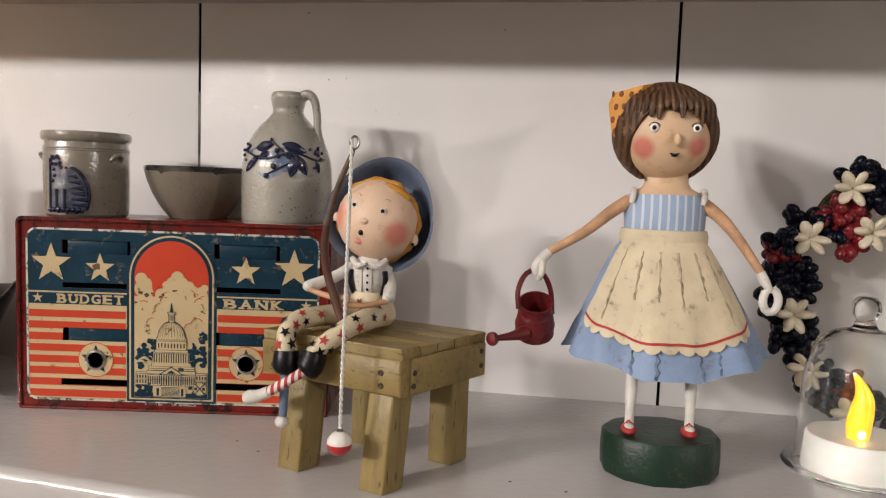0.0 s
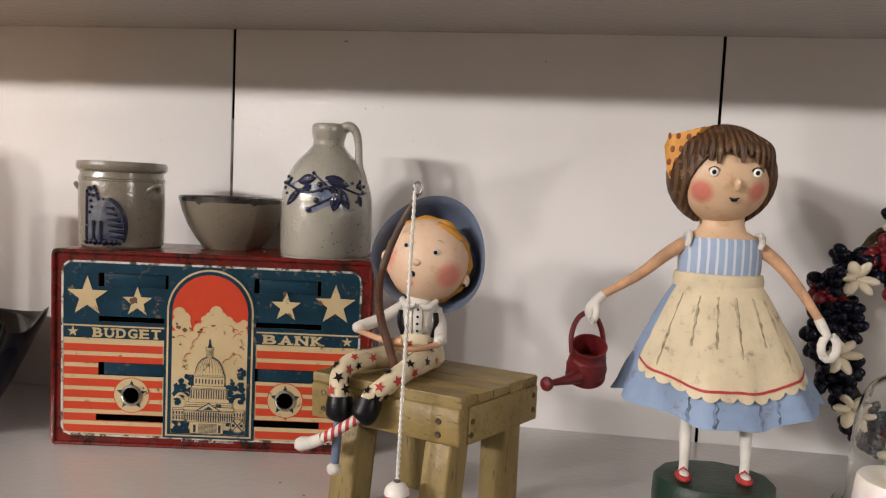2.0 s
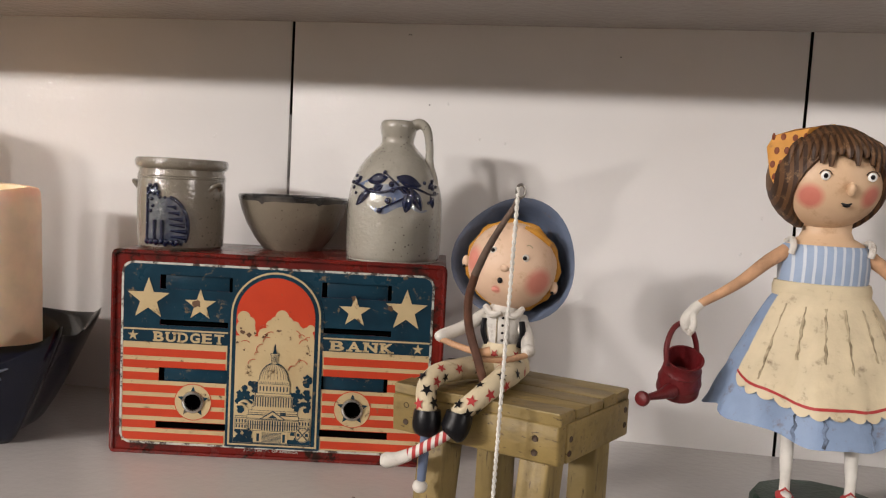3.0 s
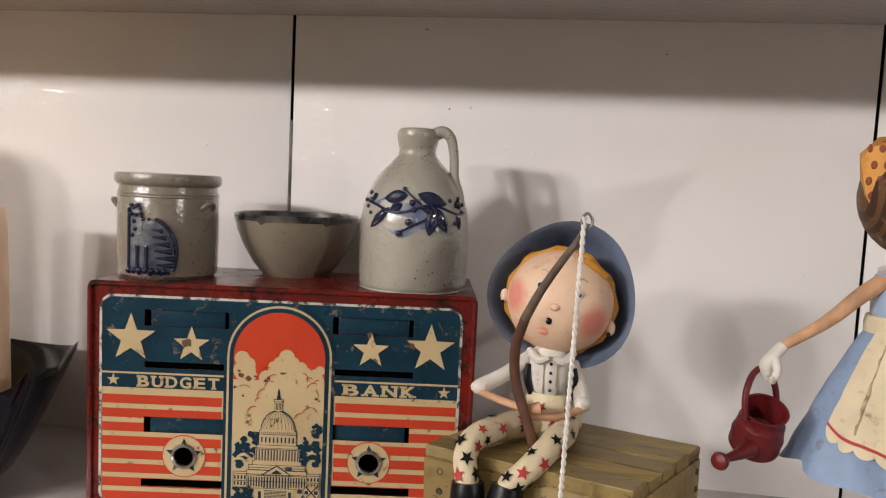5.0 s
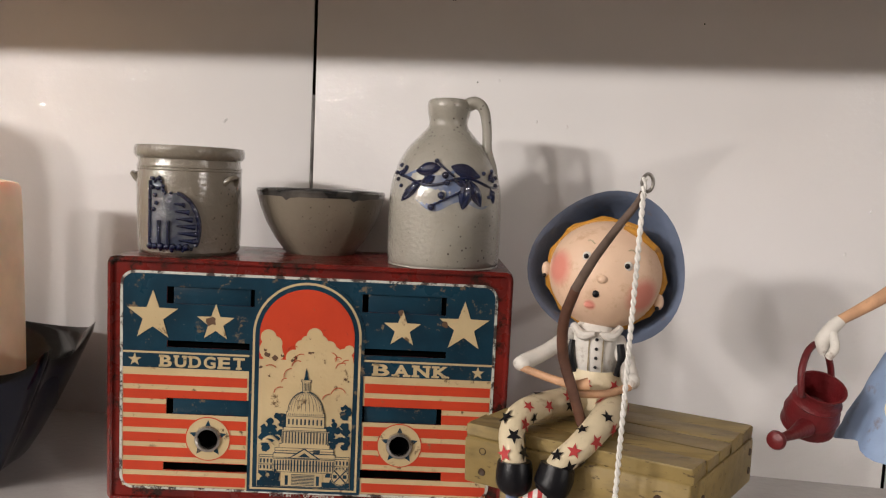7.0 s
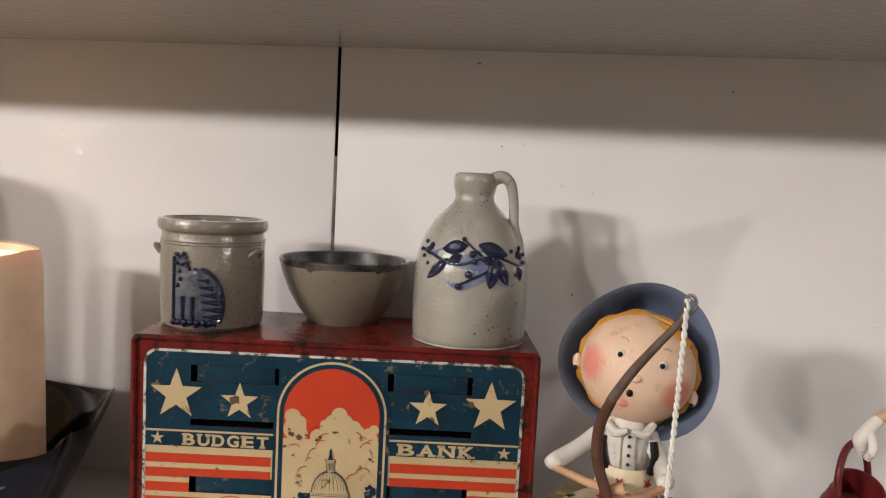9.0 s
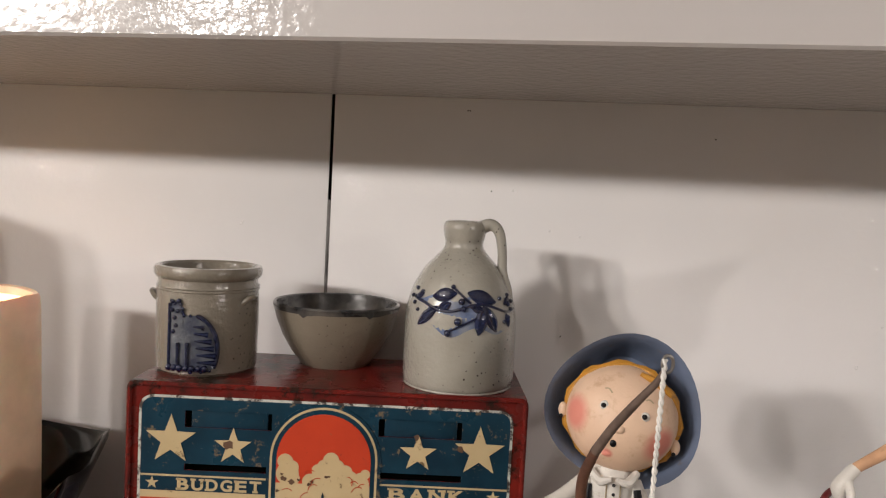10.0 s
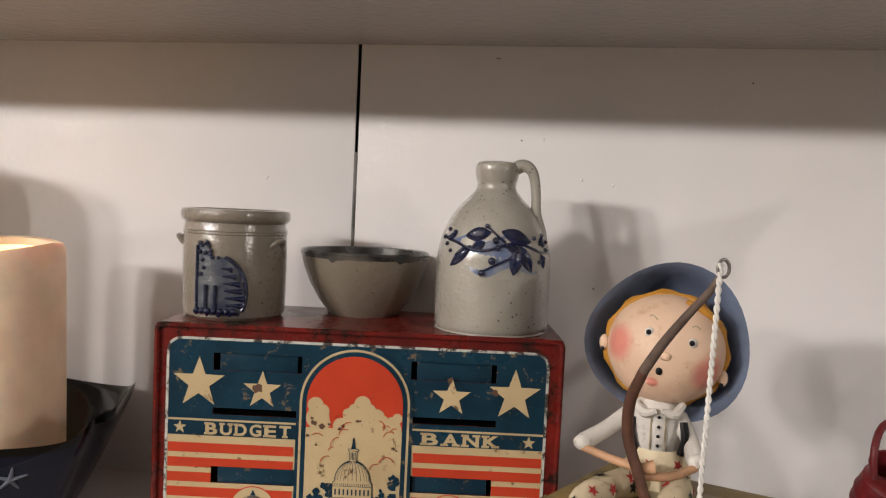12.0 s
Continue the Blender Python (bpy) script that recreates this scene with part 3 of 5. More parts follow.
    part("statue", sheet([(c - 0.009, 0.501), (c + 0.009, 0.501), (c + 0.005, 0.518), (c + 0.004, 0.534), (c, 0.546), (c - 0.004, 0.534), (c - 0.005, 0.518)], 0.0006, 0.001), TIN_BLUE, pic)
    bm = bmesh.new()

    def strokes(x0, x1, count, z0, z1, w):
        for k in range(count):
            x = x0 + (x1 - x0) * k / (count - 1)
            add_box(bm, (x - w, -0.0004, z0), (x + w, 0.0004, z1))

    strokes(c - 0.083, c + 0.083, 15, 0.250, 0.294, 0.0022)
    strokes(c - 0.062, c + 0.062, 9, 0.324, 0.346, 0.0028)
    strokes(c - 0.112, c - 0.058, 6, 0.142, 0.182, 0.0026)
    strokes(c + 0.058, c + 0.112, 6, 0.142, 0.182, 0.0026)
    strokes(c - 0.048, c + 0.048, 9, 0.138, 0.184, 0.0030)
    strokes(c - 0.166, c - 0.126, 4, 0.170, 0.186, 0.0032)
    strokes(c + 0.126, c + 0.166, 4, 0.170, 0.186, 0.0032)
    strokes(c - 0.166, c - 0.126, 4, 0.146, 0.160, 0.0032)
    strokes(c + 0.126, c + 0.166, 4, 0.146, 0.160, 0.0032)
    strokes(c - 0.008, c + 0.008, 4, 0.458, 0.488, 0.0011)
    strokes(c - 0.064, c + 0.064, 17, 0.360, 0.368, 0.0011)
    for k in range(11):
        w = -1.25 + 2.5 * k / 10
        add_tube(bm, [(c + 0.066 * math.sin(w) * math.cos(a), 0.0002, 0.374 + 0.080 * math.sin(a), 0.0008) for a in np.linspace(0.05, 1.40, 8)], 4)
    for z, h in ((0.296, 0.088), (0.188, 0.118), (0.193, 0.172), (0.164, 0.172), (0.220, 0.112)):
        add_box(bm, (c - h, -0.0003, z - 0.0011), (c + h, 0.0004, z + 0.0011))
    add_box(bm, (c + 0.034, -0.0003, 0.212), (c + 0.060, 0.0004, 0.226))
    part("colonnade", bm, TIN_BLUE, pic)
    gable = part("gable_outline", sheet([(c - 0.062, 0.190), (c + 0.062, 0.190), (c, 0.232)], -0.0004, 0.0006), TIN_BLUE, pic)
    part("gable", sheet([(c - 0.050, 0.193), (c + 0.050, 0.193), (c, 0.226)], -0.0007, 0.0004), TIN_CREAM, gable)
    part("gable_mark", sheet([(c - 0.024, 0.196), (c + 0.024, 0.196), (c, 0.213)], -0.0010, 0.0004), TIN_BLUE, gable)
    stair = part("stair_block", sheet([(c - 0.088, 0.080), (c + 0.070, 0.080), (c + 0.070, 0.134), (c - 0.088, 0.134)], 0.0002, 0.0008), TIN_CREAM, pic)
    bm = bmesh.new()
    for k in range(8):
        add_box(bm, (c - 0.048, -0.0004, 0.084 + 0.0058 * k), (c + 0.042, 0.0003, 0.0868 + 0.0058 * k))
    for x in (c - 0.066, c + 0.054):
        add_box(bm, (x - 0.006, -0.0004, 0.084), (x + 0.006, 0.0003, 0.122))
    part("stairs", bm, TIN_BLUE, stair)
    for k, (x, w) in enumerate(((0.594, 0.006), (0.598, 0.005), (0.640, 0.006))):
        part("bush_light", sheet(disc(x, 0.100 + 0.02 * k, w, 9), 0.0005, 0.0006), TIN_BLUE, pic)
    seal = part("seal", sheet(disc(0.890, 0.124, 0.036), -0.0004, 0.001), TIN_CREAM, pic)
    bm = bmesh.new()
    for s in (-1, 1):
        add_tube(bm, [(0.890 - 0.022, -0.0008, 0.124 - 0.024 * s, 0.0026), (0.890 + 0.022, -0.0008, 0.124 + 0.024 * s, 0.0026)], 5)
    for x in (0.871, 0.909):
        add_box(bm, (x - 0.007, -0.0012, 0.117), (x + 0.007, -0.0002, 0.131))
    ringline = [(0.890 + 0.033 * math.cos(k * math.pi / 14), -0.0006, 0.124 + 0.033 * math.sin(k * math.pi / 14), 0.0014) for k in range(29)]
    add_tube(bm, ringline, 5)
    part("seal_mark", bm, TIN_BLUE, seal)
    # rust blooms where the print has lifted
    for x, z, r in ((0.602, 0.592, 0.016), (0.628, 0.580, 0.014), (0.655, 0.590, 0.010), (0.592, 0.610, 0.008), (0.708, 0.584, 0.011), (0.696, 0.574, 0.008), (0.762, 0.606, 0.008), (0.772, 0.608, 0.006), (0.898, 0.508, 0.008), (0.910, 0.500, 0.005), (0.608, 0.510, 0.006), (0.575, 0.545, 0.008)):
        part("rust_fleck", sheet([(max(x + r * rnd.uniform(0.3, 1.2) * math.cos(k * 0.57), 0.570), z + r * rnd.uniform(0.3, 1.0) * math.sin(k * 0.57)) for k in range(11)], 0.0008, 0.001), TIN_RUST, pic)
    # stars
    for x, z, r in ((0.163, 0.722, 0.100), (0.400, 0.704, 0.074), (1.107, 0.711, 0.074), (1.342, 0.728, 0.100), (0.096, 0.552, 0.026), (1.403, 0.552, 0.026)):
        part("star", sheet(star_points(x, z, r), 0.0072, 0.002), TIN_CREAM, bank)
    for x, z, r in ((0.385, 0.712, 0.020), (1.10, 0.775, 0.012), (1.27, 0.735, 0.014)):
        part("rust_spot", sheet([(x + r * rnd.uniform(0.6, 1.2) * math.cos(k * 0.7), z + r * rnd.uniform(0.6, 1.2) * math.sin(k * 0.7)) for k in range(9)], 0.0066, 0.001), TIN_RUST, bank)
    top, low = (0.84, 0.17), (0.0, 0.17)
    slabs = {"B": ((-0.10, top), (-0.10, low)), "U": ((-0.10, top), (0.62, top)), "D": ((-0.10, top), (-0.10, low)), "G": (), "E": ((-0.10, top), (-0.10, low)),
             "T": ((0.26, low),), "A": ((-0.10, low), (0.60, low)), "N": ((-0.10, top), (-0.10, low), (0.58, top)), "K": ((-0.10, top), (-0.10, low), (0.52, low))}
    for text, x0, x1, z in (("BUDGET", 0.192, 0.524, 0.5275), ("BANK", 1.003, 1.309, 0.5270)):
        step = (x1 - x0) / len(text)
        for k, ch in enumerate(text):
            bars = [(bx, bz, 0.48, bh) for bx, (bz, bh) in slabs[ch]]
            lettering("letter", ch, 0.0455, step * 0.80, (x0 + step * k, 0.0075, z), TIN_CREAM, bank, 0.03, bars)
    lettering("maker_line", "MADE IN U.S. OF AMERICA", 0.011, 0.25, (0.62, 0.0105, 0.031), TIN_PALE, bank, 0.0)
    # coin holes: printed ring, steel collar and dark star points
    for x, z in ((0.378, 0.251), (1.114, 0.254)):
        def ring(r0, r1, y, name, m):
            b = bmesh.new()
            o, i = disc(x, z, r1, 36), disc(x, z, r0, 36)
            ov = [b.verts.new((p, y, q)) for p, q in o]
            iv = [b.verts.new((p, y, q)) for p, q in i]
            for k in range(36):
                b.faces.new((ov[k], ov[(k + 1) % 36], iv[(k + 1) % 36], iv[k]))
            return part(name, b, m, bank)
        ring(0.040, 0.087, 0.0078, "ring_edge", TIN_ORANGE)
        ring(0.040, 0.083, 0.0072, "ring_print", TIN_CREAM)
        for k in range(5):
            a = math.pi / 2 + k * 2 * math.pi / 5
            part("ring_point", sheet([(x + 0.046 * math.cos(a - 0.30), z + 0.046 * math.sin(a - 0.30)), (x + 0.074 * math.cos(a), z + 0.074 * math.sin(a)), (x + 0.046 * math.cos(a + 0.30), z + 0.046 * math.sin(a + 0.30))], 0.0062, 0.001), TIN_BLUE, bank)
        collar = add_lathe(bmesh.new(), [(0.036, -0.03), (0.034, 0.0), (0.040, 0.009), (0.049, 0.007), (0.053, 0.0)], 32, m=Matrix.Translation((x, 0.006, z)) @ Matrix.Rotation(radians(90), 4, "X"))
        part("coin_collar", collar, STEEL, bank, "bright steel coin hole collar")


build_bank()


# ---- stoneware on the bank ----
def build_crock():
    c = thing("stoneware_crock", (-2.085, 3.625, 0.940), 0, "small grey salt-glazed crock with a raised blue cat", "crock")
    prof = [(0, 0.0), (0.185, 0.0), (0.199, 0.012), (0.203, 0.06), (0.205, 0.2), (0.204, 0.335), (0.199, 0.350), (0.199, 0.362), (0.209, 0.368), (0.216, 0.380), (0.217, 0.400), (0.211, 0.412), (0.197, 0.414), (0.186, 0.405), (0.183, 0.38), (0.183, 0.05), (0.15, 0.03), (0, 0.03)]
    part("body", lathe([(r, 1.04 * z) for r, z in prof], 56, wob=0.0012), GREY_GLAZE, c)
    for z in (0.346, 0.335):
        part("groove_ring", lathe([(0.2045, z - 0.004), (0.2072, z), (0.2045, z + 0.004)], 56), GREY_GLAZE, c)
    for s in (-1, 1):
        a0 = radians(-15 if s > 0 else 195)
        pts = []
        for k in range(9):
            t = math.pi * k / 8
            rr = 0.200 + 0.026 * math.sin(t)
            a = a0 + 0.16 * math.cos(t)
            pts.append((rr * math.cos(a), rr * math.sin(a), 0.285 + 0.030 * math.sin(t), 0.011))
        part("handle", tube(spline(pts, 3), 8), GREY_GLAZE, c)

    # the cat: a raised plaque wrapped on the wall, outlined with glossy beads
    def wrap(u, z, lift):
        a = radians(-81) + 1.12 * u / 0.205
        return ((0.204 + lift) * math.cos(a), (0.204 + lift) * math.sin(a), z)

    outline = spline([(-0.085, 0.03), (-0.088, 0.12), (-0.086, 0.22), (-0.082, 0.30), (-0.066, 0.288), (-0.048, 0.302), (-0.035, 0.27), (-0.028, 0.245), (0.02, 0.245), (0.058, 0.212), (0.083, 0.155), (0.086, 0.085), (0.066, 0.030), (0.0, 0.024), (-0.085, 0.03)], 4)
    bm = bmesh.new()
    mid = bm.verts.new(wrap(-0.015, 0.13, 0.010))
    ring = [bm.verts.new(wrap(-0.015 + 0.55 * (u + 0.015), 0.13 + 0.55 * (z - 0.13), 0.009)) for u, z in outline]
    rim = [bm.verts.new(wrap(u, z, 0.005)) for u, z in outline]
    foot = [bm.verts.new(wrap(u * 1.02, z, -0.004)) for u, z in outline]
    for k in range(len(outline) - 1):
        bm.faces.new((mid, ring[k], ring[k + 1]))
        bm.faces.new((ring[k], rim[k], rim[k + 1], ring[k + 1]))
        bm.faces.new((rim[k], foot[k], foot[k + 1], rim[k + 1]))
    cat = part("cat_relief", bm, COBALT_WASH, c, "raised blue cat figure")
    bm = bmesh.new()
    rnd = random.Random(3)
    for u, z in outline[::2]:
        add_ball(bm, wrap(u * 0.96, z, 0.006), rnd.uniform(0.006, 0.009), 0, 8)
    for k in range(7):
        add_ball(bm, wrap(-0.080 + 0.021 * k, 0.038, 0.008), rnd.uniform(0.011, 0.015), 0, 8)
    back = [(*wrap(u, z, 0.006), 0.009) for u, z in outline[32:48]]
    add_tube(bm, back, 7)
    add_tube(bm, [(*wrap(-0.084, z, 0.006), 0.007) for z in (0.05, 0.12, 0.2, 0.29)], 7)
    for k in range(6):
        z = 0.06 + 0.028 * k
        add_tube(bm, [(*wrap(0.082 - 0.0030 * k * k * 0.6, z, 0.007), 0.012), (*wrap(0.055 - 0.003 * k, z + 0.002, 0.010), 0.008), (*wrap(0.022 - 0.003 * k, z + 0.004, 0.011), 0.003)], 7)
    for u in (-0.045, -0.012):
        add_tube(bm, [(*wrap(u, 0.04, 0.010), 0.007), (*wrap(u, 0.14, 0.012), 0.008)], 7)
    for u, z in ((-0.07, 0.265), (-0.05, 0.262), (-0.06, 0.235), (-0.055, 0.205), (-0.065, 0.18)):
        add_ball(bm, wrap(u, z, 0.010), 0.009, 0, 8)
    part("cat_outline", bm, COBALT, cat)


def build_bowl():
    b = thing("stoneware_bowl", (-1.612, 3.90, 0.940), 0, "small flared grey-brown bowl with a dark glazed inside and rim", "bowl")
    prof = [(0, 0.004), (0.13, 0.004), (0.148, 0.0), (0.158, 0.012), (0.195, 0.06), (0.235, 0.13), (0.262, 0.20), (0.276, 0.258)]
    part("body", lathe(prof, 56, wob=0.0012), BOWL_GLAZE, b)
    part("inside", lathe([(0.276, 0.258), (0.279, 0.268), (0.274, 0.276), (0.265, 0.272), (0.25, 0.21), (0.21, 0.11), (0.14, 0.04), (0, 0.03)], 56, wob=0.0012), BOWL_DARK, b, "dark glazed inside")
    bm = bmesh.new()
    rnd = random.Random(8)
    n = 90
    top, low = [], []
    for k in range(n):
        a = 2 * math.pi * k / n
        drip = 0.008 + 0.012 * max(0, noise.noise((3 * math.cos(a), 3 * math.sin(a), 2.0))) + (0.012 if rnd.random() < 0.06 else 0)
        for ring, z in ((top, 0.262), (low, 0.256 - drip)):
            r = 0.2762 + (z - 0.258) * 0.24 + 0.0015 + 0.0012 * math.sin(3 * a + 9 * z)
            ring.append(bm.verts.new((r * math.cos(a), r * math.sin(a), z)))
    for k in range(n):
        j = (k + 1) % n
        bm.faces.new((top[k], top[j], low[j], low[k]))
    part("glaze_edge", bm, BOWL_DARK, b, "uneven dark glaze drips under the rim")


def build_jug():
    j = thing("stoneware_jug", (-1.040, 3.735, 0.940), 0, "pale salt-glazed stoneware jug with raised blue leaves and berries", "jug")
    prof = [(0, 0), (0.205, 0), (0.221, 0.008), (0.227, 0.03), (0.229, 0.12), (0.228, 0.22), (0.224, 0.30), (0.210, 0.365), (0.185, 0.425), (0.150, 0.480), (0.112, 0.520), (0.090, 0.545), (0.080, 0.560), (0.078, 0.580), (0.083, 0.600), (0.088, 0.625), (0.088, 0.645), (0.080, 0.662), (0.062, 0.667), (0.05, 0.660), (0.046, 0.60), (0.05, 0.5), (0, 0.49)]
    part("body", lathe(spline(prof[:20], 3) + prof[20:], 60, wob=0.0012), PALE_GLAZE, j)
    line = spline([(0.060, 0, 0.638, 0.028), (0.105, -0.006, 0.655, 0.025), (0.140, -0.010, 0.628, 0.022), (0.156, -0.012, 0.555, 0.020), (0.162, -0.014, 0.47, 0.020), (0.180, -0.016, 0.40, 0.024), (0.198, -0.018, 0.345, 0.016)], 5)
    part("handle", tube(line, 12, flat=1.25), PALE_GLAZE, j, "looped glazed handle")

    def wrap(u, z, lift):
        r = np.interp(z, [0.0, 0.12, 0.22, 0.30, 0.365, 0.425], [0.229, 0.229, 0.228, 0.224, 0.210, 0.185])
        a = radians(-81) + u / 0.226
        return Vector(((r + lift) * math.cos(a), (r + lift) * math.sin(a), z))

    # pale blue bleed round the decoration
    bm = bmesh.new()
    us = np.linspace(-0.25, 0.25, 30)
    hi = [bm.verts.new(wrap(u, 0.372 + 0.012 * math.sin(u * 40), 0.0012)) for u in us]
    mi = [bm.verts.new(wrap(u, 0.325, 0.0016)) for u in us]
    lo = [bm.verts.new(wrap(u, 0.262 + 0.02 * math.sin(u * 31) - 0.02 * math.cos(u * 9), 0.0012)) for u in us]
    for k in range(len(us) - 1):
        bm.faces.new((hi[k], hi[k + 1], mi[k + 1], mi[k]))
        bm.faces.new((mi[k], mi[k + 1], lo[k + 1], lo[k]))
    part("blue_wash", bm, COBALT_HALO, j, "bled blue glaze")

    def leaf(u, z, length, width, ang):
        b = bmesh.new()
        ca, sa = math.cos(ang), math.sin(ang)
        rows = []
        for k in range(7):
            t = k / 6
            w = width * math.sin(math.pi * min(max(t * 0.96 + 0.02, 0), 1)) ** 0.8
            row = []
            for s in (-1, -0.5, 0, 0.5, 1):
                a, bb = length * t, w * s
                row.append(b.verts.new(wrap(u + a * ca - bb * sa, z + a * sa + bb * ca, 0.004 + 0.010 * (1 - s * s) * math.sin(math.pi * t) - (0.006 if s == 0 and 0 < k < 6 else 0))))
            rows.append(row)
        for r, s in zip(rows, rows[1:]):
            for k in range(4):
                b.faces.new((r[k], r[k + 1], s[k + 1], s[k]))
        return b

    for u, z, l, w, a in ((-0.030, 0.392, 0.090, 0.022, 3.30), (-0.105, 0.340, 0.100, 0.018, 3.90), (-0.050, 0.356, 0.055, 0.016, 3.70), (0.015, 0.396, 0.110, 0.024, -0.27), (0.085, 0.348, 0.095, 0.023, -1.78),
                          (0.092, 0.345, 0.090, 0.021, -1.12), (0.030, 0.352, 0.050, 0.014, -0.5), (0.185, 0.350, 0.045, 0.012, 0.5), (0.195, 0.318, 0.050, 0.012, -1.3), (-0.185, 0.375, 0.050, 0.012, 3.4)):
        part("leaf", leaf(u, z, l * 1.2, w * 1.2, a), COBALT, j)
    bm = tube([(*wrap(u, 0.338 + 0.016 * math.sin(u * 22), 0.004), 0.006) for u in np.linspace(-0.21, 0.26, 40)], 7)
    part("vine", bm, COBALT, j)
    part("vine", tube([(*wrap(0.085 - 0.135 * t, 0.318 - 0.070 * t, 0.003), 0.0050 - 0.001 * t) for t in np.linspace(0, 1, 12)], 7), COBALT, j)
    part("vine", tube([(*wrap(-0.045 + 0.075 * t, 0.412 - 0.055 * t, 0.003), 0.0045) for t in np.linspace(0, 1, 10)], 7), COBALT, j)
    for u, z, r in ((-0.020, 0.286, 0.015), (-0.056, 0.240, 0.014), (-0.048, 0.415, 0.010), (-0.008, 0.362, 0.014), (-0.24, 0.395, 0.009), (-0.255, 0.365, 0.009), (0.225, 0.385, 0.009), (-0.21, 0.365, 0.009), (-0.20, 0.315, 0.008), (-0.195, 0.385, 0.010), (-0.23, 0.34, 0.009), (0.165, 0.375, 0.009), (0.215, 0.35, 0.010), (0.23, 0.33, 0.010), (0.245, 0.36, 0.009), (0.205, 0.300, 0.010), (0.0, 0.335, 0.012), (0.035, 0.345, 0.010), (0.18, 0.285, 0.008)):
        part("berry", ball(wrap(u, z, 0.005), r, 10), COBALT, j)


build_crock()
build_bowl()
build_jug()


# ---- stool ----
def build_stool():
    s = thing("wooden_stool", (-0.205, 2.715, 0), 0, "small olive-brown wooden stool with nailed apron and square legs", "stool")
    # skewed local axes: a runs along the front apron, b along the side
    m = Matrix(((-0.94, 0.51, 0, 0), (0.34, 0.86, 0, 0), (0, 0, 1, 0), (0, 0, 0, 1)))
    A, B = 0.665, 0.525
    rnd = random.Random(2)

    def wood(lo, hi, bev=0.008):
        bm = box(lo, hi, bev)
        for v in bm.verts:
            v.co += Vector((rnd.uniform(-1, 1), rnd.uniform(-1, 1), rnd.uniform(-1, 1))) * 0.003
            v.co = m @ v.co
        return bm

    for k in range(5):
        w = B / 5
        part("top_plank", wood((0.0, w * k + 0.0008, 0.512), (A, w * (k + 1) - 0.0008, 0.550 + rnd.uniform(-0.002, 0.003)), 0.005), STOOL_WOOD, s)
    part("apron_front", wood((0.0, -0.004, 0.368), (A, 0.050, 0.513)), STOOL_WOOD, s)
    part("apron_side", wood((-0.004, 0.051, 0.368), (0.05, B, 0.513)), STOOL_SIDE, s)
    part("apron_side", wood((A - 0.05, 0.051, 0.368), (A + 0.004, B - 0.051, 0.513)), STOOL_SIDE, s)
    part("apron_back", wood((0.051, B - 0.05, 0.368), (A, B + 0.004, 0.513)), STOOL_WOOD, s)
    for a, b, splay in ((0.036, 0.005, 0.045), (A - 0.225, 0.005, 0.040), (0.044, B - 0.150, 0.0), (A - 0.225, B - 0.150, 0.0)):
        lean = Matrix(((1, 0, 0, 0), (0, 1, splay / 0.37, -splay), (0, 0, 1, 0), (0, 0, 0, 1)))
        bm = box((a, b, 0.0), (a + 0.110, b + 0.115, 0.37), 0.008, lean)
        for v in bm.verts:
            v.co = m @ v.co
        part("leg", bm, STOOL_LEG, s)
    nails = [((0.085, -0.004), 0.455, "f"), ((0.085, -0.004), 0.405, "f"), ((A - 0.06, -0.004), 0.475, "f"), ((A - 0.06, -0.004), 0.41, "f"), ((-0.004, 0.070), 0.455, "s"), ((-0.004, 0.065), 0.405, "s"), ((-0.004, B - 0.035), 0.475, "s"), ((-0.004, B - 0.035), 0.415, "s")]
    for (a, b), z, face in nails:
        rot = Matrix.Rotation(radians(90), 4, "X") if face == "f" else Matrix.Rotation(radians(-90), 4, "Y")
        bm = lathe([(0, 0.002), (0.008, 0.002), (0.0105, 0.004), (0.0125, 0.0), (0.013, -0.006)], 12, m=m @ Matrix.Translation((a, b, z)) @ rot)
        part("nail", bm, NAIL_BROWN, s)


build_stool()


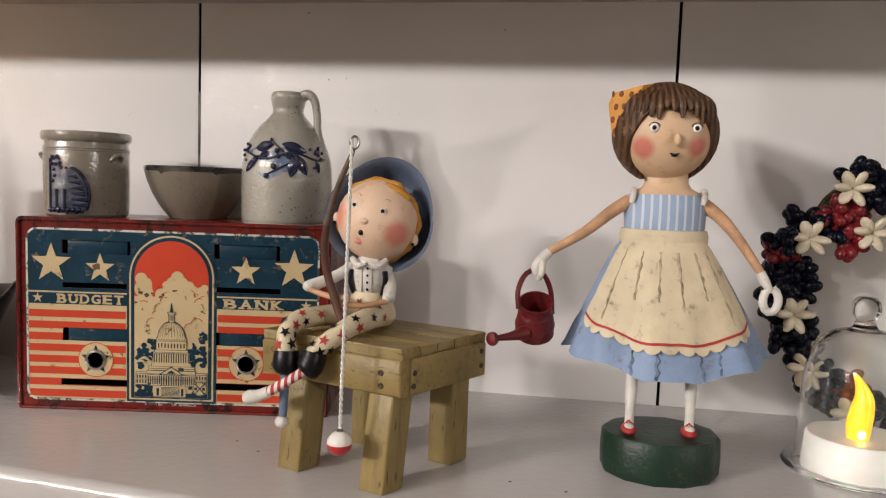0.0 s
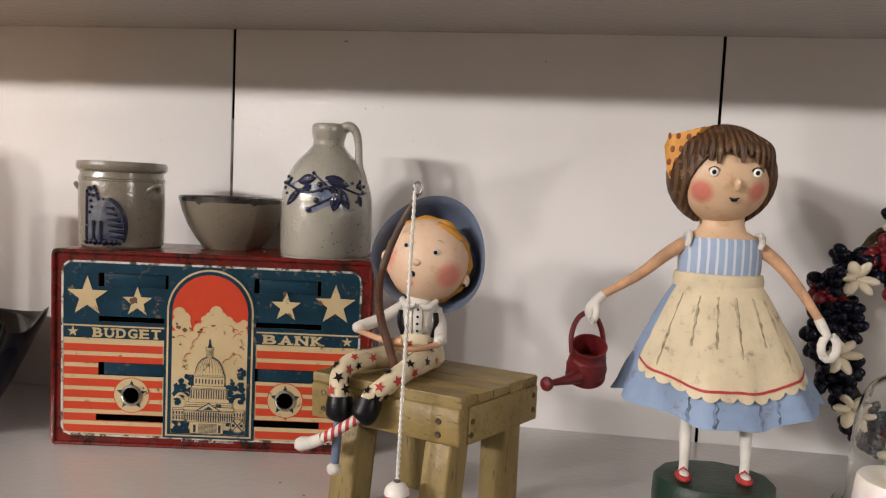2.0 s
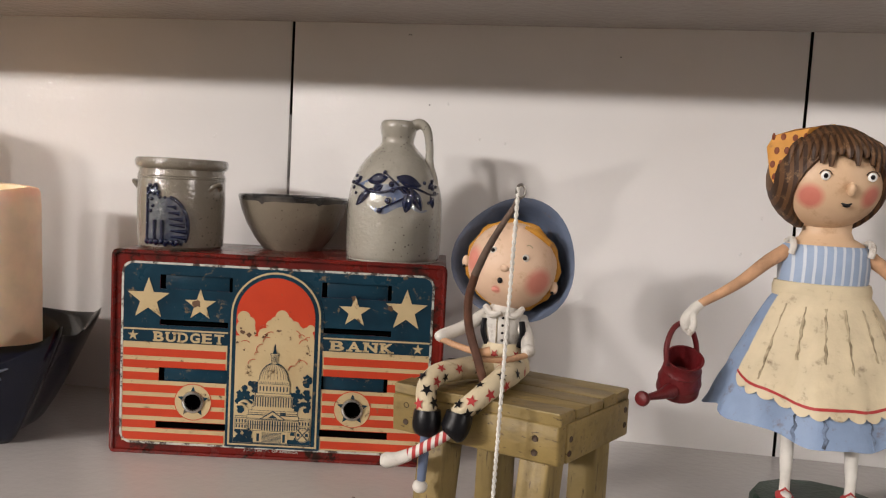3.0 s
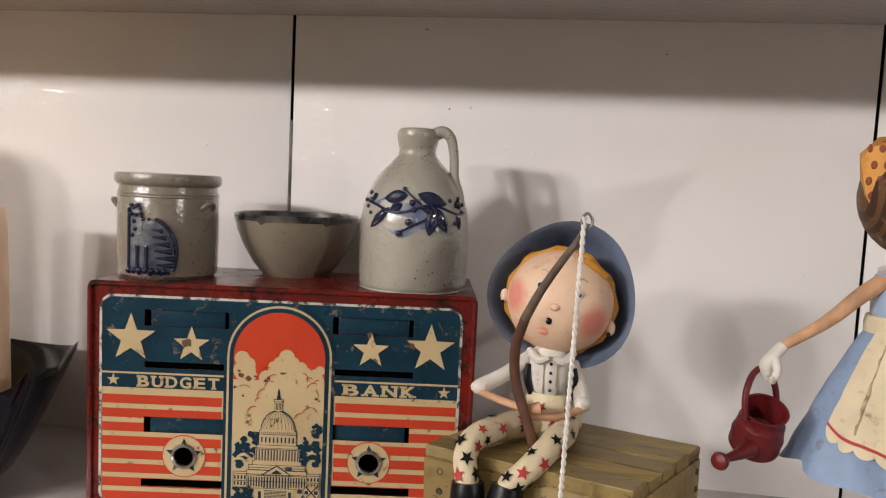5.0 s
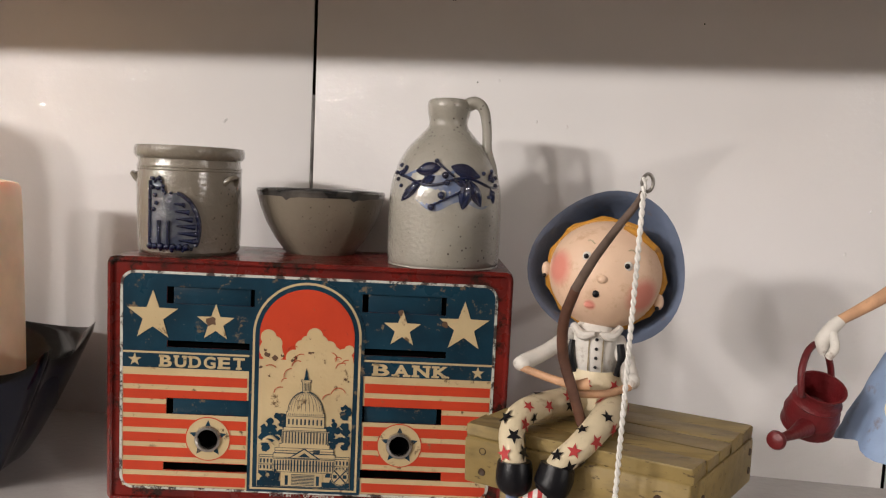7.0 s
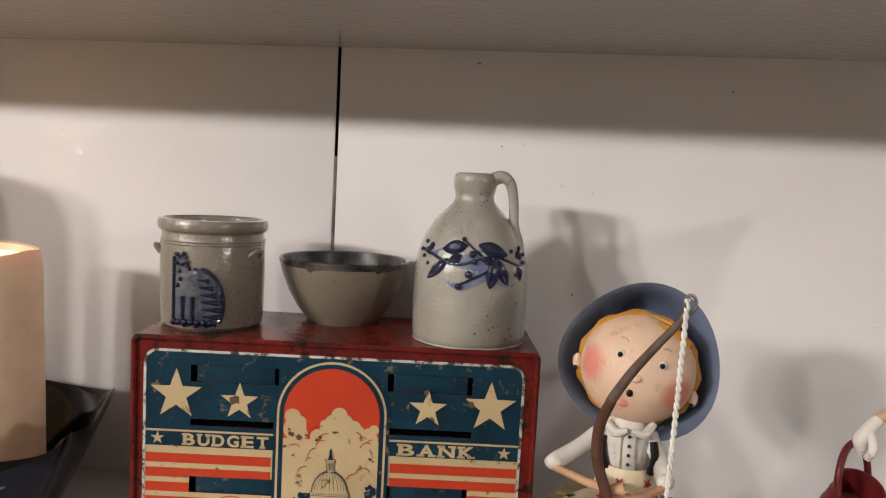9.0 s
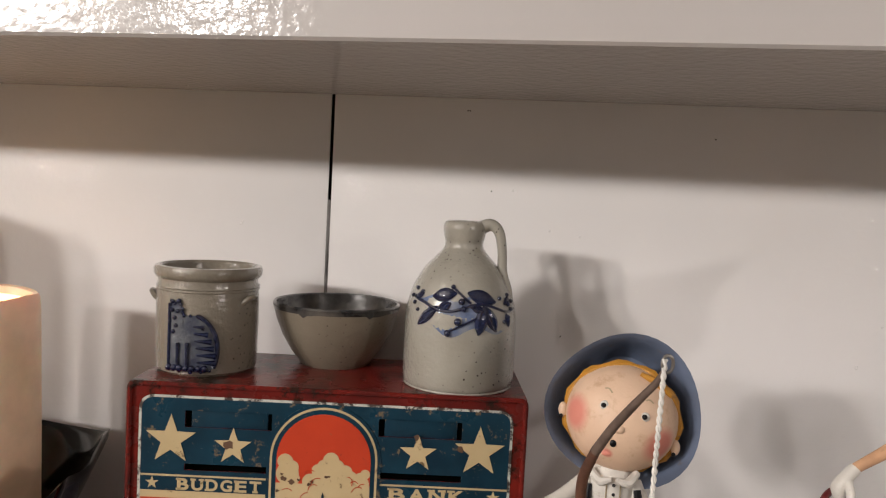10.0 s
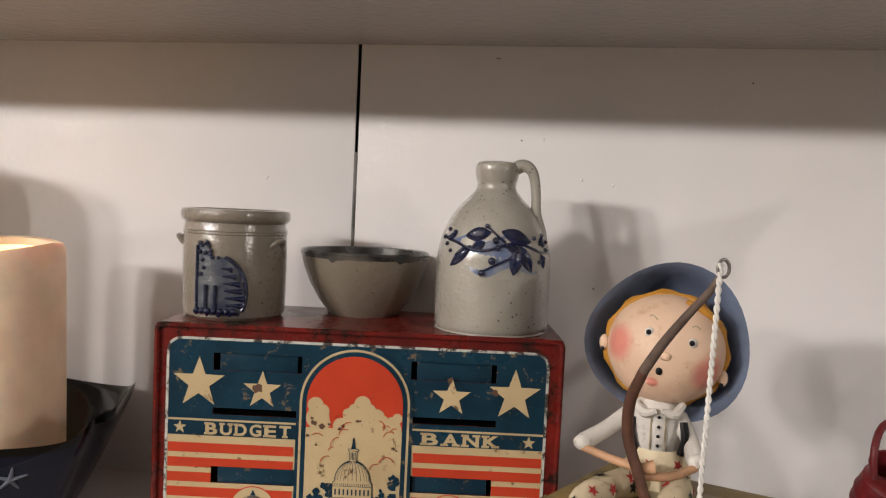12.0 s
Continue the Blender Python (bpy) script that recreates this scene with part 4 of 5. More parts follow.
# ---- dish and candle ----
def build_dish():
    d = thing("candle_dish", (-3.1, 3.4, 0), 0, "dark navy glazed ruffled square dish holding a pillar candle", "dish")
    rim = [(0.485, 0.394, 0.561), (0.515, 0.20, 0.470), (0.565, -0.02, 0.500), (0.710, -0.235, 0.590), (0.640, -0.32, 0.525), (0.34, -0.44, 0.505), (-0.10, -0.55, 0.50), (-0.52, -0.64, 0.555), (-0.66, -0.30, 0.50), (-0.72, 0.15, 0.51), (-0.74, 0.56, 0.56), (-0.30, 0.66, 0.50), (0.10, 0.62, 0.485), (0.38, 0.50, 0.515)]
    loop = spline(rim[-2:] + rim + rim[:2], 8)[16:-9]
    n = len(loop)

    def ring(h, inset=0.0):
        f = 0.55 + 0.45 * h ** 0.8
        out = []
        for x, y, z in loop:
            r = math.hypot(x, y)
            g = (f * r - inset) / r
            ruffle = 1 - (1 - h) * 0.25 * max(0, r - 0.55)
            out.append((x * g * ruffle, y * g * ruffle, z * h))
        return out

    hs = [0.0, 0.05, 0.2, 0.4, 0.6, 0.8, 0.95, 1.0]
    outer = [ring(h) for h in hs]
    outer[-1] = [(x, y, z + 0.006) for x, y, z in ring(1.0, 0.006)]
    inner = [ring(h, 0.028) for h in (0.97, 0.8, 0.6, 0.4, 0.25)]
    bm = bmesh.new()
    rows = [[bm.verts.new(p) for p in r] for r in outer + inner]
    for i, (a, b) in enumerate(zip(rows, rows[1:])):
        for k in range(n):
            f = bm.faces.new((a[k], a[(k + 1) % n], b[(k + 1) % n], b[k]))
            f.material_index = 0 if i < 6 else 1
    bm.faces.new(list(reversed(rows[0])))
    f = bm.faces.new(rows[-1])
    f.material_index = 1
    part("bowl", bm, [NAVY_GLAZE, BLACK_GLAZE], d, angle=70)
    # a star scratched on the front side
    k0 = min(range(n), key=lambda k: (loop[k][0] - 0.50) ** 2 + (loop[k][1] + 0.385) ** 2)
    along = (Vector(loop[(k0 + 2) % n]) - Vector(loop[k0 - 2])).normalized()
    c = Vector(ring(0.77)[k0])
    up = (Vector(ring(0.9)[k0]) - Vector(ring(0.6)[k0])).normalized()
    out = along.cross(up)
    out = out if out.y < 0 else -out
    bm = bmesh.new()
    for k in range(5):
        a = math.pi / 2 + 2 * math.pi * k / 5
        tip = c + (along * math.cos(a) + up * math.sin(a)) * 0.055
        add_tube(bm, [(*(c + out * 0.001), 0.010), (*(tip + out * 0.001), 0.003)], 6)
    part("star_mark", bm, DISH_STAR, d, "scratched grey star")


def build_candle(place, wide, tall, well, label):
    c = thing("pillar_candle", place, 0, label, "candle")
    prof = [(0, 0), (0.228, 0), (0.235, 0.02), (0.231, 0.5), (0.225, 0.955), (0.220, 1.025), (0.210, 1.043), (0.192, 1.036), (0.180, 1.005)]

    def melted(bm):
        """The rim dips towards the front, as if melted."""
        for v in bm.verts:
            if v.co.z > 0.98 * tall:
                v.co.z -= 0.045 * max(0.0, -v.co.y / 0.22) + 0.008 * math.sin(2.3 * math.atan2(v.co.y, v.co.x))
        return bm

    part("wax", melted(lathe([(r * wide, z * tall) for r, z in prof], 64, wob=0.002)), GLOW_WAX, c)
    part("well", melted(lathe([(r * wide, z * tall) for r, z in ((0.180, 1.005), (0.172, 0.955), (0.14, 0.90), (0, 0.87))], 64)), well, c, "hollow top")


build_dish()
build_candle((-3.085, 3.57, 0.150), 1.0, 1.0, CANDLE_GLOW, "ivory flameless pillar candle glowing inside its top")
# a taller unlit one, unseen farther along the shelf, throws the broad shadow on the wall
build_candle((-4.21, 3.35, 0.0), 1.5, 1.62, GLOW_WAX, "taller ivory pillar candle standing on the white shelf")

from mathutils.bvhtree import BVHTree


# ---- painted figurines and what they hold ----
def paint(name, colour, dark=0.55, rough=0.62, scale=14, amount=0.35):
    """Matte craft paint with a brown antiquing wash in the hollows of its texture."""
    return worn(mat(name, colour, rough, colour2=tuple(c * dark for c in colour), scale=scale, amount=amount, bump=0.35, bump_scale=30), (0.16, 0.10, 0.06), 16, 0.57, 0.76)


def blushed(name, colour, cheeks, pink):
    """Skin paint with round rosy cheeks at given places (metres, in the object's own frame)."""
    m = mat(name, colour, 0.5, colour2=tuple(c * 0.9 for c in colour), scale=10, amount=0.5, bump=0.4, bump_scale=18)
    worn(m, (0.40, 0.22, 0.11), 13, 0.54, 0.80)
    nt = m.node_tree
    b = nt.nodes["Principled BSDF"]
    tc = next(k for k in nt.nodes if k.type == "TEX_COORD")
    for (x, y, z), r in cheeks:
        d = nt.nodes.new("ShaderNodeVectorMath")
        d.operation = "DISTANCE"
        d.inputs[1].default_value = (x * D, y * D, z * D)
        nt.links.new(tc.outputs["Object"], d.inputs[0])
        q = nt.nodes.new("ShaderNodeMapRange")
        q.inputs["From Min"].default_value, q.inputs["From Max"].default_value = r * D, r * D * 0.55
        q.inputs["To Max"].default_value = 0.85
        nt.links.new(d.outputs["Value"], q.inputs["Value"])
        mix = nt.nodes.new("ShaderNodeMix")
        mix.data_type = "RGBA"
        mix.inputs["B"].default_value = (*pink, 1)
        nt.links.new(b.inputs["Base Color"].links[0].from_socket, mix.inputs["A"])
        nt.links.new(q.outputs["Result"], mix.inputs["Factor"])
        nt.links.new(mix.outputs["Result"], b.inputs["Base Color"])
    return m


def dotted(name, c1, c2, scale, size, squash=(1, 1, 1)):
    m = mat(name, c1, 0.6)
    nt = m.node_tree
    b = nt.nodes["Principled BSDF"]
    tc = next(k for k in nt.nodes if k.type == "TEX_COORD")
    mp = nt.nodes.new("ShaderNodeMapping")
    mp.inputs["Scale"].default_value = [v / D for v in squash]
    nt.links.new(tc.outputs["Object"], mp.inputs["Vector"])
    v = nt.nodes.new("ShaderNodeTexVoronoi")
    v.inputs["Scale"].default_value, v.inputs["Randomness"].default_value = scale, 0.55
    nt.links.new(mp.outputs["Vector"], v.inputs["Vector"])
    r = nt.nodes.new("ShaderNodeMapRange")
    r.inputs["From Min"].default_value, r.inputs["From Max"].default_value = size, size * 0.85
    nt.links.new(v.outputs["Distance"], r.inputs["Value"])
    mix = nt.nodes.new("ShaderNodeMix")
    mix.data_type = "RGBA"
    mix.inputs["B"].default_value = (*c2, 1)
    nt.links.new(b.inputs["Base Color"].links[0].from_socket, mix.inputs["A"])
    nt.links.new(r.outputs["Result"], mix.inputs["Factor"])
    nt.links.new(mix.outputs["Result"], b.inputs["Base Color"])
    return m


FIG_WHITE = paint("figure_white", (0.66, 0.63, 0.58))
FIG_CREAM = paint("figure_cream", (0.64, 0.545, 0.37), scale=8)
FIG_BLUE = paint("figure_soft_blue", (0.235, 0.325, 0.49), scale=7)
FIG_STRIPE = banded("bodice_stripes", (0.30, 0.39, 0.55), (0.54, 0.59, 0.66), 30, "X", 0.80)
FIG_RED = paint("figure_red", (0.42, 0.03, 0.03))
FIG_DARK = mat("figure_near_black", (0.005, 0.005, 0.007), 0.35, spec=0.25)
FIG_EYE = mat("figure_eye_white", (0.85, 0.85, 0.83), 0.3)
FIG_TAN = paint("figure_tan", (0.56, 0.32, 0.18), amount=0.7)
FIG_GREEN = worn(mat("figure_green_base", (0.010, 0.032, 0.018), 0.42, colour2=(0.005, 0.016, 0.010), scale=6, spec=0.4, bump=0.4), (0.06, 0.055, 0.035), 12, 0.60, 0.70)
FIG_HAIR = worn(banded("brown_hair_paint", (0.042, 0.017, 0.006), (0.110, 0.050, 0.018), 42, "X", 0.55), (0.26, 0.15, 0.07), 20, 0.57, 0.70)
FIG_CLOTH = paint("orange_cloth_paint", (0.60, 0.27, 0.035))
FIG_DOT = paint("rust_dot_paint", (0.20, 0.045, 0.012))
FIG_GOLD = paint("figure_gold_hair", (0.46, 0.21, 0.02))
FIG_HAT_IN = paint("figure_hat_lining", (0.125, 0.160, 0.240), scale=5, amount=0.6)
FIG_HAT = paint("figure_hat_blue", (0.14, 0.185, 0.29), scale=5, amount=0.6)
FIG_CREASE = mat("apron_crease_wash", (0.46, 0.38, 0.25), 0.7, colour2=(0.17, 0.13, 0.075), scale=26, amount=1.0, bump=0.6)
FIG_HEM = mat("skirt_crease_wash", (0.20, 0.27, 0.40), 0.7, colour2=(0.045, 0.055, 0.075), scale=22, amount=1.0, bump=0.6)
SOCK_RED = banded("red_white_sock", (0.74, 0.70, 0.66), (0.40, 0.03, 0.03), 38, "X", 0.5)
SOCK_BLUE = dotted("blue_dotted_sock", (0.13, 0.17, 0.27), (0.65, 0.65, 0.65), 30, 0.25)
CAN_RED = worn(mat("dark_red_can_paint", (0.125, 0.009, 0.011), 0.45, colour2=(0.07, 0.005, 0.007), scale=10, spec=0.4, bump=0.4), (0.05, 0.01, 0.01), 18, 0.6, 0.7)
ROD_BROWN = mat("brown_rod_bark", (0.11, 0.045, 0.025), 0.6, colour2=(0.06, 0.025, 0.015), scale=18, amount=0.9, bump=0.7, bump_scale=30)
ROD_GREY = mat("grey_brown_rod_bark", (0.13, 0.09, 0.07), 0.6, colour2=(0.07, 0.045, 0.035), scale=18, amount=0.9, bump=0.7, bump_scale=30)
CORD = mat("white_cord", (0.72, 0.70, 0.66), 0.8)
BOB_RED = mat("bobber_red", (0.45, 0.02, 0.025), 0.3, coat=0.4)
BOB_WHITE = mat("bobber_white", (0.78, 0.75, 0.70), 0.3, coat=0.4)
WIRE = mat("dull_wire", (0.28, 0.26, 0.24), 0.35, 0.9)


def figure(name, bm, mats, base, label, category):
    bmesh.ops.translate(bm, vec=[-v for v in base], verts=bm.verts)
    ob = part(name, bm, mats)
    ob.location = [D * v for v in base]
    return tagged(ob, label, category)


def add_star(bm, c, normal, r, mi):
    """A small raised painted star lying on a surface."""
    n = Vector(normal).normalized()
    a = n.cross(Vector((0.2, 0.1, 1))).normalized()
    b = n.cross(a)
    before = len(bm.faces)
    top = [bm.verts.new(Vector(c) + a * x + b * z + n * 0.0015) for x, z in star_points(0, 0, r, 0.42, r * 300)]
    mid = bm.verts.new(Vector(c) + n * 0.004)
    for k in range(10):
        bm.faces.new((mid, top[k], top[(k + 1) % 10]))
    mark(bm, before, mi)


def build_girl():
    base = (0.80, 3.27, 0.0)
    cheeks = [((-0.140, -0.10, 1.338), 0.060), ((0.088, -0.105, 1.342), 0.060)]
    skin = blushed("girl_skin", (0.64, 0.44, 0.28), cheeks, (0.56, 0.14, 0.11))
    mats = [FIG_GREEN, FIG_WHITE, FIG_RED, FIG_BLUE, FIG_CREAM, FIG_STRIPE, skin, FIG_HAIR, FIG_CLOTH, FIG_EYE, FIG_DARK, FIG_TAN, FIG_CREASE, FIG_DOT, FIG_HEM]
    GREEN, WHITE, RED, BLUE, CREAM, STRIPE, SKIN, HAIR, CLOTH, EYE, DARK, TAN, CREASE, DOT, HEM = range(15)
    bm = bmesh.new()
    # faceted oval base
    rot = Matrix.Translation((0.805, 3.225, 0)) @ Matrix.Rotation(radians(6), 4, "Z")
    prof = [(0, 0), (0.245, 0), (0.255, 0.012), (0.258, 0.08), (0.254, 0.158), (0.244, 0.17), (0, 0.172)]
    add_lathe(bm, prof, 12, GREEN, rot @ Matrix.Diagonal((0.955, 0.80, 1, 1)) @ Matrix.Rotation(radians(15), 4, "Z"))
    # legs, shoes
    for x, y in ((0.672, 3.18), (0.915, 3.20)):
        add_tube(bm, spline([(x, y, 0.185, 0.020), (x, y, 0.25, 0.019), (x + 0.003, y + 0.02, 0.33, 0.024), (x + 0.004, y + 0.05, 0.50, 0.026)], 4), 12, WHITE)
        add_ball(bm, (x - 0.003, y - 0.022, 0.188), (0.033, 0.055, 0.021), RED, 14)
        add_ball(bm, (x - 0.003, y - 0.035, 0.200), (0.021, 0.030, 0.014), WHITE, 12)
        add_tube(bm, [(x - 0.026, y - 0.012, 0.196, 0.005), (x - 0.003, y - 0.02, 0.222, 0.005), (x + 0.022, y - 0.012, 0.196, 0.005)], 6, RED)

    # skirt: oval cone with folds; a runs round, s from waist to hem
    def skirt(a, s, lift=0.0):
        fold = 0.020 * s * s * (math.sin(7 * a + 0.6) + 0.5 * math.sin(13 * a)) * (0.4 + 0.6 * s)
        fold += 0.010 * s * noise.noise((4 * math.cos(a), 4 * math.sin(a), 7 * s)) + 0.005 * s * noise.noise((11 * math.cos(a), 11 * math.sin(a), 16 * s))
        rx = 0.168 + 0.252 * s ** 0.86 + fold + lift
        ry = 0.125 + 0.150 * s ** 0.9 + fold + lift
        drop = 0.028 * s * math.sin(a) ** 2 * (-math.sin(a)) + 0.010 * s * math.sin(9 * a)
        return Vector((0.785 + rx * math.cos(a) + 0.028 * s, 3.325 + ry * math.sin(a), 0.965 - 0.525 * s + 0.045 * s * abs(math.cos(a)) - drop))

    def cloth(a0, a1, s_end, lift, mi, n=72, rows=12, inner=True, s_start=0.0):
        before = len(bm.faces)
        grid = []
        for i in range(rows + 1):
            line = []
            for k in range(n + 1):
                a = a0 + (a1 - a0) * k / n
                s1 = s_end(k / n) if callable(s_end) else s_end
                s0 = s_start(k / n) if callable(s_start) else s_start
                line.append(bm.verts.new(skirt(a, s0 + (s1 - s0) * i / rows, lift)))
            grid.append(line)
        for r, q in zip(grid, grid[1:]):
            for k in range(n):
                bm.faces.new((r[k], r[k + 1], q[k + 1], q[k]))
        if inner:
            low = [bm.verts.new(v.co + Vector((0, 0, 0.012)) + (Vector((0.785, 3.325, v.co.z)) - v.co) * 0.05) for v in grid[-1]]
            for k in range(n):
                bm.faces.new((grid[-1][k], grid[-1][k + 1], low[k + 1], low[k]))
            mid = bm.verts.new((0.80, 3.325, 0.56))
            for k in range(n):
                bm.faces.new((low[k], low[k + 1], mid))
        mark(bm, before, mi)

    cloth(0, 2 * math.pi, 1.0, 0.0, BLUE)
    f0, f1 = radians(204), radians(334)

    def hem(t):
        return 0.775 + 0.035 * abs(math.sin(math.pi * 13 * t)) ** 0.7 - 0.10 * (2 * t - 1) ** 4

    cloth(f0, f1, hem, 0.014, CREAM, 156, 10, False)
    before = len(bm.faces)
    edge = [skirt(f0 + (f1 - f0) * k / 156, hem(k / 156), 0.014) for k in range(157)]
    back = [skirt(f0 + (f1 - f0) * k / 156, hem(k / 156) - 0.01, 0.0) for k in range(157)]
    ev, bv = [bm.verts.new(p) for p in edge], [bm.verts.new(p) for p in back]
    for k in range(156):
        bm.faces.new((ev[k], ev[k + 1], bv[k + 1], bv[k]))
    mark(bm, before, CREAM)
    cloth(f0, f1, lambda t: 0.745 - 0.10 * (2 * t - 1) ** 4, 0.0175, RED, 100, 1, False, lambda t: 0.725 - 0.10 * (2 * t - 1) ** 4)
    rnd = random.Random(4)
    for a in (222, 243, 262, 280, 300, 315):
        pts = []
        for k in range(12):
            s = 0.08 + 0.60 * k / 11 * (0.8 + 0.2 * math.sin(a))
            p = skirt(radians(a + 0.5 * math.sin(2.3 * k)), s, 0.0115)
            pts.append((*p, 0.0062 * rnd.uniform(0.5, 1.3)))
        add_tube(bm, pts, 6, CREASE)
    for a in (247, 262, 288, 300):
        pts = []
        for k in range(8):
            q = skirt(radians(a + 0.8 * math.sin(1.9 * k + a)), 0.80 + 0.19 * k / 7, -0.001)
            pts.append((*q, 0.0070 * rnd.uniform(0.4, 1.3)))
        add_tube(bm, pts, 6, HEM)
    # waistband, bodice, straps, neck
    m = Matrix.Translation((0.785, 3.325, 0))
    add_lathe(bm, [(0.168, 0.945), (0.180, 0.952), (0.182, 0.985), (0.176, 1.008), (0.16, 1.01)], 40, CREAM, m @ Matrix.Diagonal((1, 0.78, 1, 1)))
    add_lathe(bm, [(0.16, 0.99), (0.166, 1.02), (0.168, 1.08), (0.162, 1.14), (0.150, 1.155), (0.05, 1.158)], 40, STRIPE, m @ Matrix.Diagonal((1, 0.74, 1, 1)))
    add_lathe(bm, [(0.150, 1.14), (0.130, 1.165), (0.095, 1.185), (0.085, 1.21), (0.09, 1.25)], 32, SKIN, m @ Matrix.Diagonal((1.05, 0.72, 1, 1)))
    for x in (0.640, 0.925):
        add_tube(bm, spline([(x, 3.25, 1.12, 0.012), (x + 0.004, 3.245, 1.150, 0.013), (x + 0.01, 3.29, 1.172, 0.013), (x + 0.01, 3.36, 1.16, 0.012)], 4), 8, WHITE)
    # arms
    add_tube(bm, spline([(0.635, 3.30, 1.125, 0.030), (0.56, 3.28, 1.075, 0.027), (0.45, 3.25, 0.985, 0.022), (0.30, 3.22, 0.892, 0.016)], 5), 12, TAN)
    add_tube(bm, spline([(0.312, 3.222, 0.900, 0.020), (0.285, 3.215, 0.870, 0.022), (0.262, 3.21, 0.83, 0.024), (0.268, 3.205, 0.79, 0.014)], 4), 12, WHITE)
    add_tube(bm, spline([(0.285, 3.20, 0.86, 0.014), (0.285, 3.17, 0.82, 0.014), (0.272, 3.18, 0.785, 0.012)], 4), 10, WHITE)
    add_tube(bm, spline([(0.935, 3.30, 1.120, 0.030), (1.01, 3.28, 1.06, 0.026), (1.09, 3.25, 0.96, 0.021), (1.165, 3.22, 0.845, 0.017)], 5), 12, TAN)
    ring = [(1.200 + 0.030 * math.cos(k * math.pi / 6 + 1.9), 3.205, 0.745 + 0.048 * math.sin(k * math.pi / 6 + 1.9), 0.017) for k in range(12)]
    add_tube(bm, [(1.158, 3.222, 0.855, 0.020), (1.175, 3.215, 0.82, 0.021)] + ring, 10, WHITE)
    # head, nose, hair
    hc = Vector((0.765, 3.315, 1.405))
    add_ball(bm, hc, (0.198, 0.180, 0.188), SKIN, 40)
    add_ball(bm, (0.790, 3.130, 1.372), (0.016, 0.020, 0.026), SKIN, 12)
    for x, y, z in ((0.700, 3.138, 1.418), (0.866, 3.152, 1.420)):
        add_ball(bm, (x, y, z), (0.0165, 0.007, 0.0170), EYE, 14)
        add_ball(bm, (x - 0.001, y - 0.006, z), (0.0085, 0.004, 0.0092), DARK, 12)
        arc = [(x + 0.022 * math.cos(w), y - 0.002, z + 0.021 * math.sin(w), 0.0020) for w in np.linspace(0.2, 2.9, 9)]
        add_tube(bm, arc, 5, DARK)
    add_ball(bm, (0.785, 3.150, 1.312), (0.014, 0.010, 0.007), DARK, 10)
    add_tube(bm, spline([(0.768, 3.152, 1.320, 0.003), (0.785, 3.142, 1.314, 0.005), (0.803, 3.152, 1.320, 0.003)], 3), 6, DARK)
    # hair: a cap that leaves the face free, with a fringe of locks
    before = len(bm.faces)
    n, rows = 56, 14
    grid = []
    for k in range(n):
        a = 2 * math.pi * k / n
        front = max(0.0, -math.sin(a - 0.10)) ** 0.55
        low = -0.90 if front < 0.56 else -0.90 + (front - 0.56) / 0.44 * 1.55
        low = min(low, 0.62 + 0.03 * math.sin(13 * a))
        line = []
        for i in range(rows + 1):
            el = math.pi / 2 + (math.asin(max(-0.95, low)) - math.pi / 2) * i / rows
            g = 1.0 + 0.012 * math.sin(26 * a) * math.sin(math.pi * min(1, i / rows * 1.2))
            line.append(bm.verts.new(hc + Vector((0.218 * g * math.cos(el) * math.cos(a), 0.202 * g * math.cos(el) * math.sin(a) + 0.006, 0.212 * g * math.sin(el) + 0.004))))
        grid.append(line)
    for k in range(n):
        r, q = grid[k], grid[(k + 1) % n]
        for i in range(rows):
            bm.faces.new((r[i], q[i], q[i + 1], r[i + 1]))
        e = [bm.verts.new(hc + (v.co - hc) * 0.9) for v in (r[rows], q[rows])]
        bm.faces.new((r[rows], q[rows], e[1], e[0]))
    mark(bm, before, HAIR)
    for k in range(15):
        a = radians(212 + 122 * k / 14)
        top = hc + Vector((0.21 * math.cos(a) * 0.60, 0.195 * math.sin(a) * 0.60, 0.160))
        tip = hc + Vector((0.212 * math.cos(a) * 0.95, 0.196 * math.sin(a) * 0.95, 0.098 - 0.018 * (k % 3) - 0.05 * abs(k - 7) / 7))
        mid = hc + Vector((0.214 * math.cos(a) * 0.86, 0.20 * math.sin(a) * 0.86, 0.112))
        add_tube(bm, spline([(*top, 0.016), (*mid, 0.018), (*tip, 0.008)], 4), 8, HAIR)
    # kerchief standing out behind one side
    before = len(bm.faces)
    pts = [(0.75, 3.72, 1.640), (0.70, 3.60, 1.40), (0.78, 3.32, 1.626), (0.66, 3.24, 1.598), (0.543, 3.27, 1.568), (0.528, 3.30, 1.525), (0.540, 3.27, 1.42), (0.575, 3.27, 1.345), (0.60, 3.45, 1.36), (0.60, 3.50, 1.56), (0.80, 3.52, 1.60), (0.62, 3.22, 1.50)]
    made_verts = [bm.verts.new(p) for p in pts]
    bmesh.ops.convex_hull(bm, input=made_verts)
    bm.faces.ensure_lookup_table()
    mark(bm, before, CLOTH)
    tree = BVHTree.FromPolygons([v.co.copy() for v in made_verts], [[made_verts.index(v) for v in f.verts] for f in bm.faces[before:]])
    for i in range(6):
        for k in range(6):
            x = 0.548 + 0.036 * i + 0.018 * (k % 2) + rnd.uniform(-0.005, 0.005)
            z = 1.365 + 0.048 * k + rnd.uniform(-0.006, 0.006)
            hit = tree.ray_cast(Vector((x - 0.25, 2.4, z + 0.05)), Vector((0.25, 0.88, -0.05)).normalized())
            if hit[0] is not None:
                q = hit[1].to_track_quat("Z", "Y").to_matrix().to_4x4()
                add_ball(bm, hit[0], (0.010, 0.0145, 0.0025), DOT, 10, q)
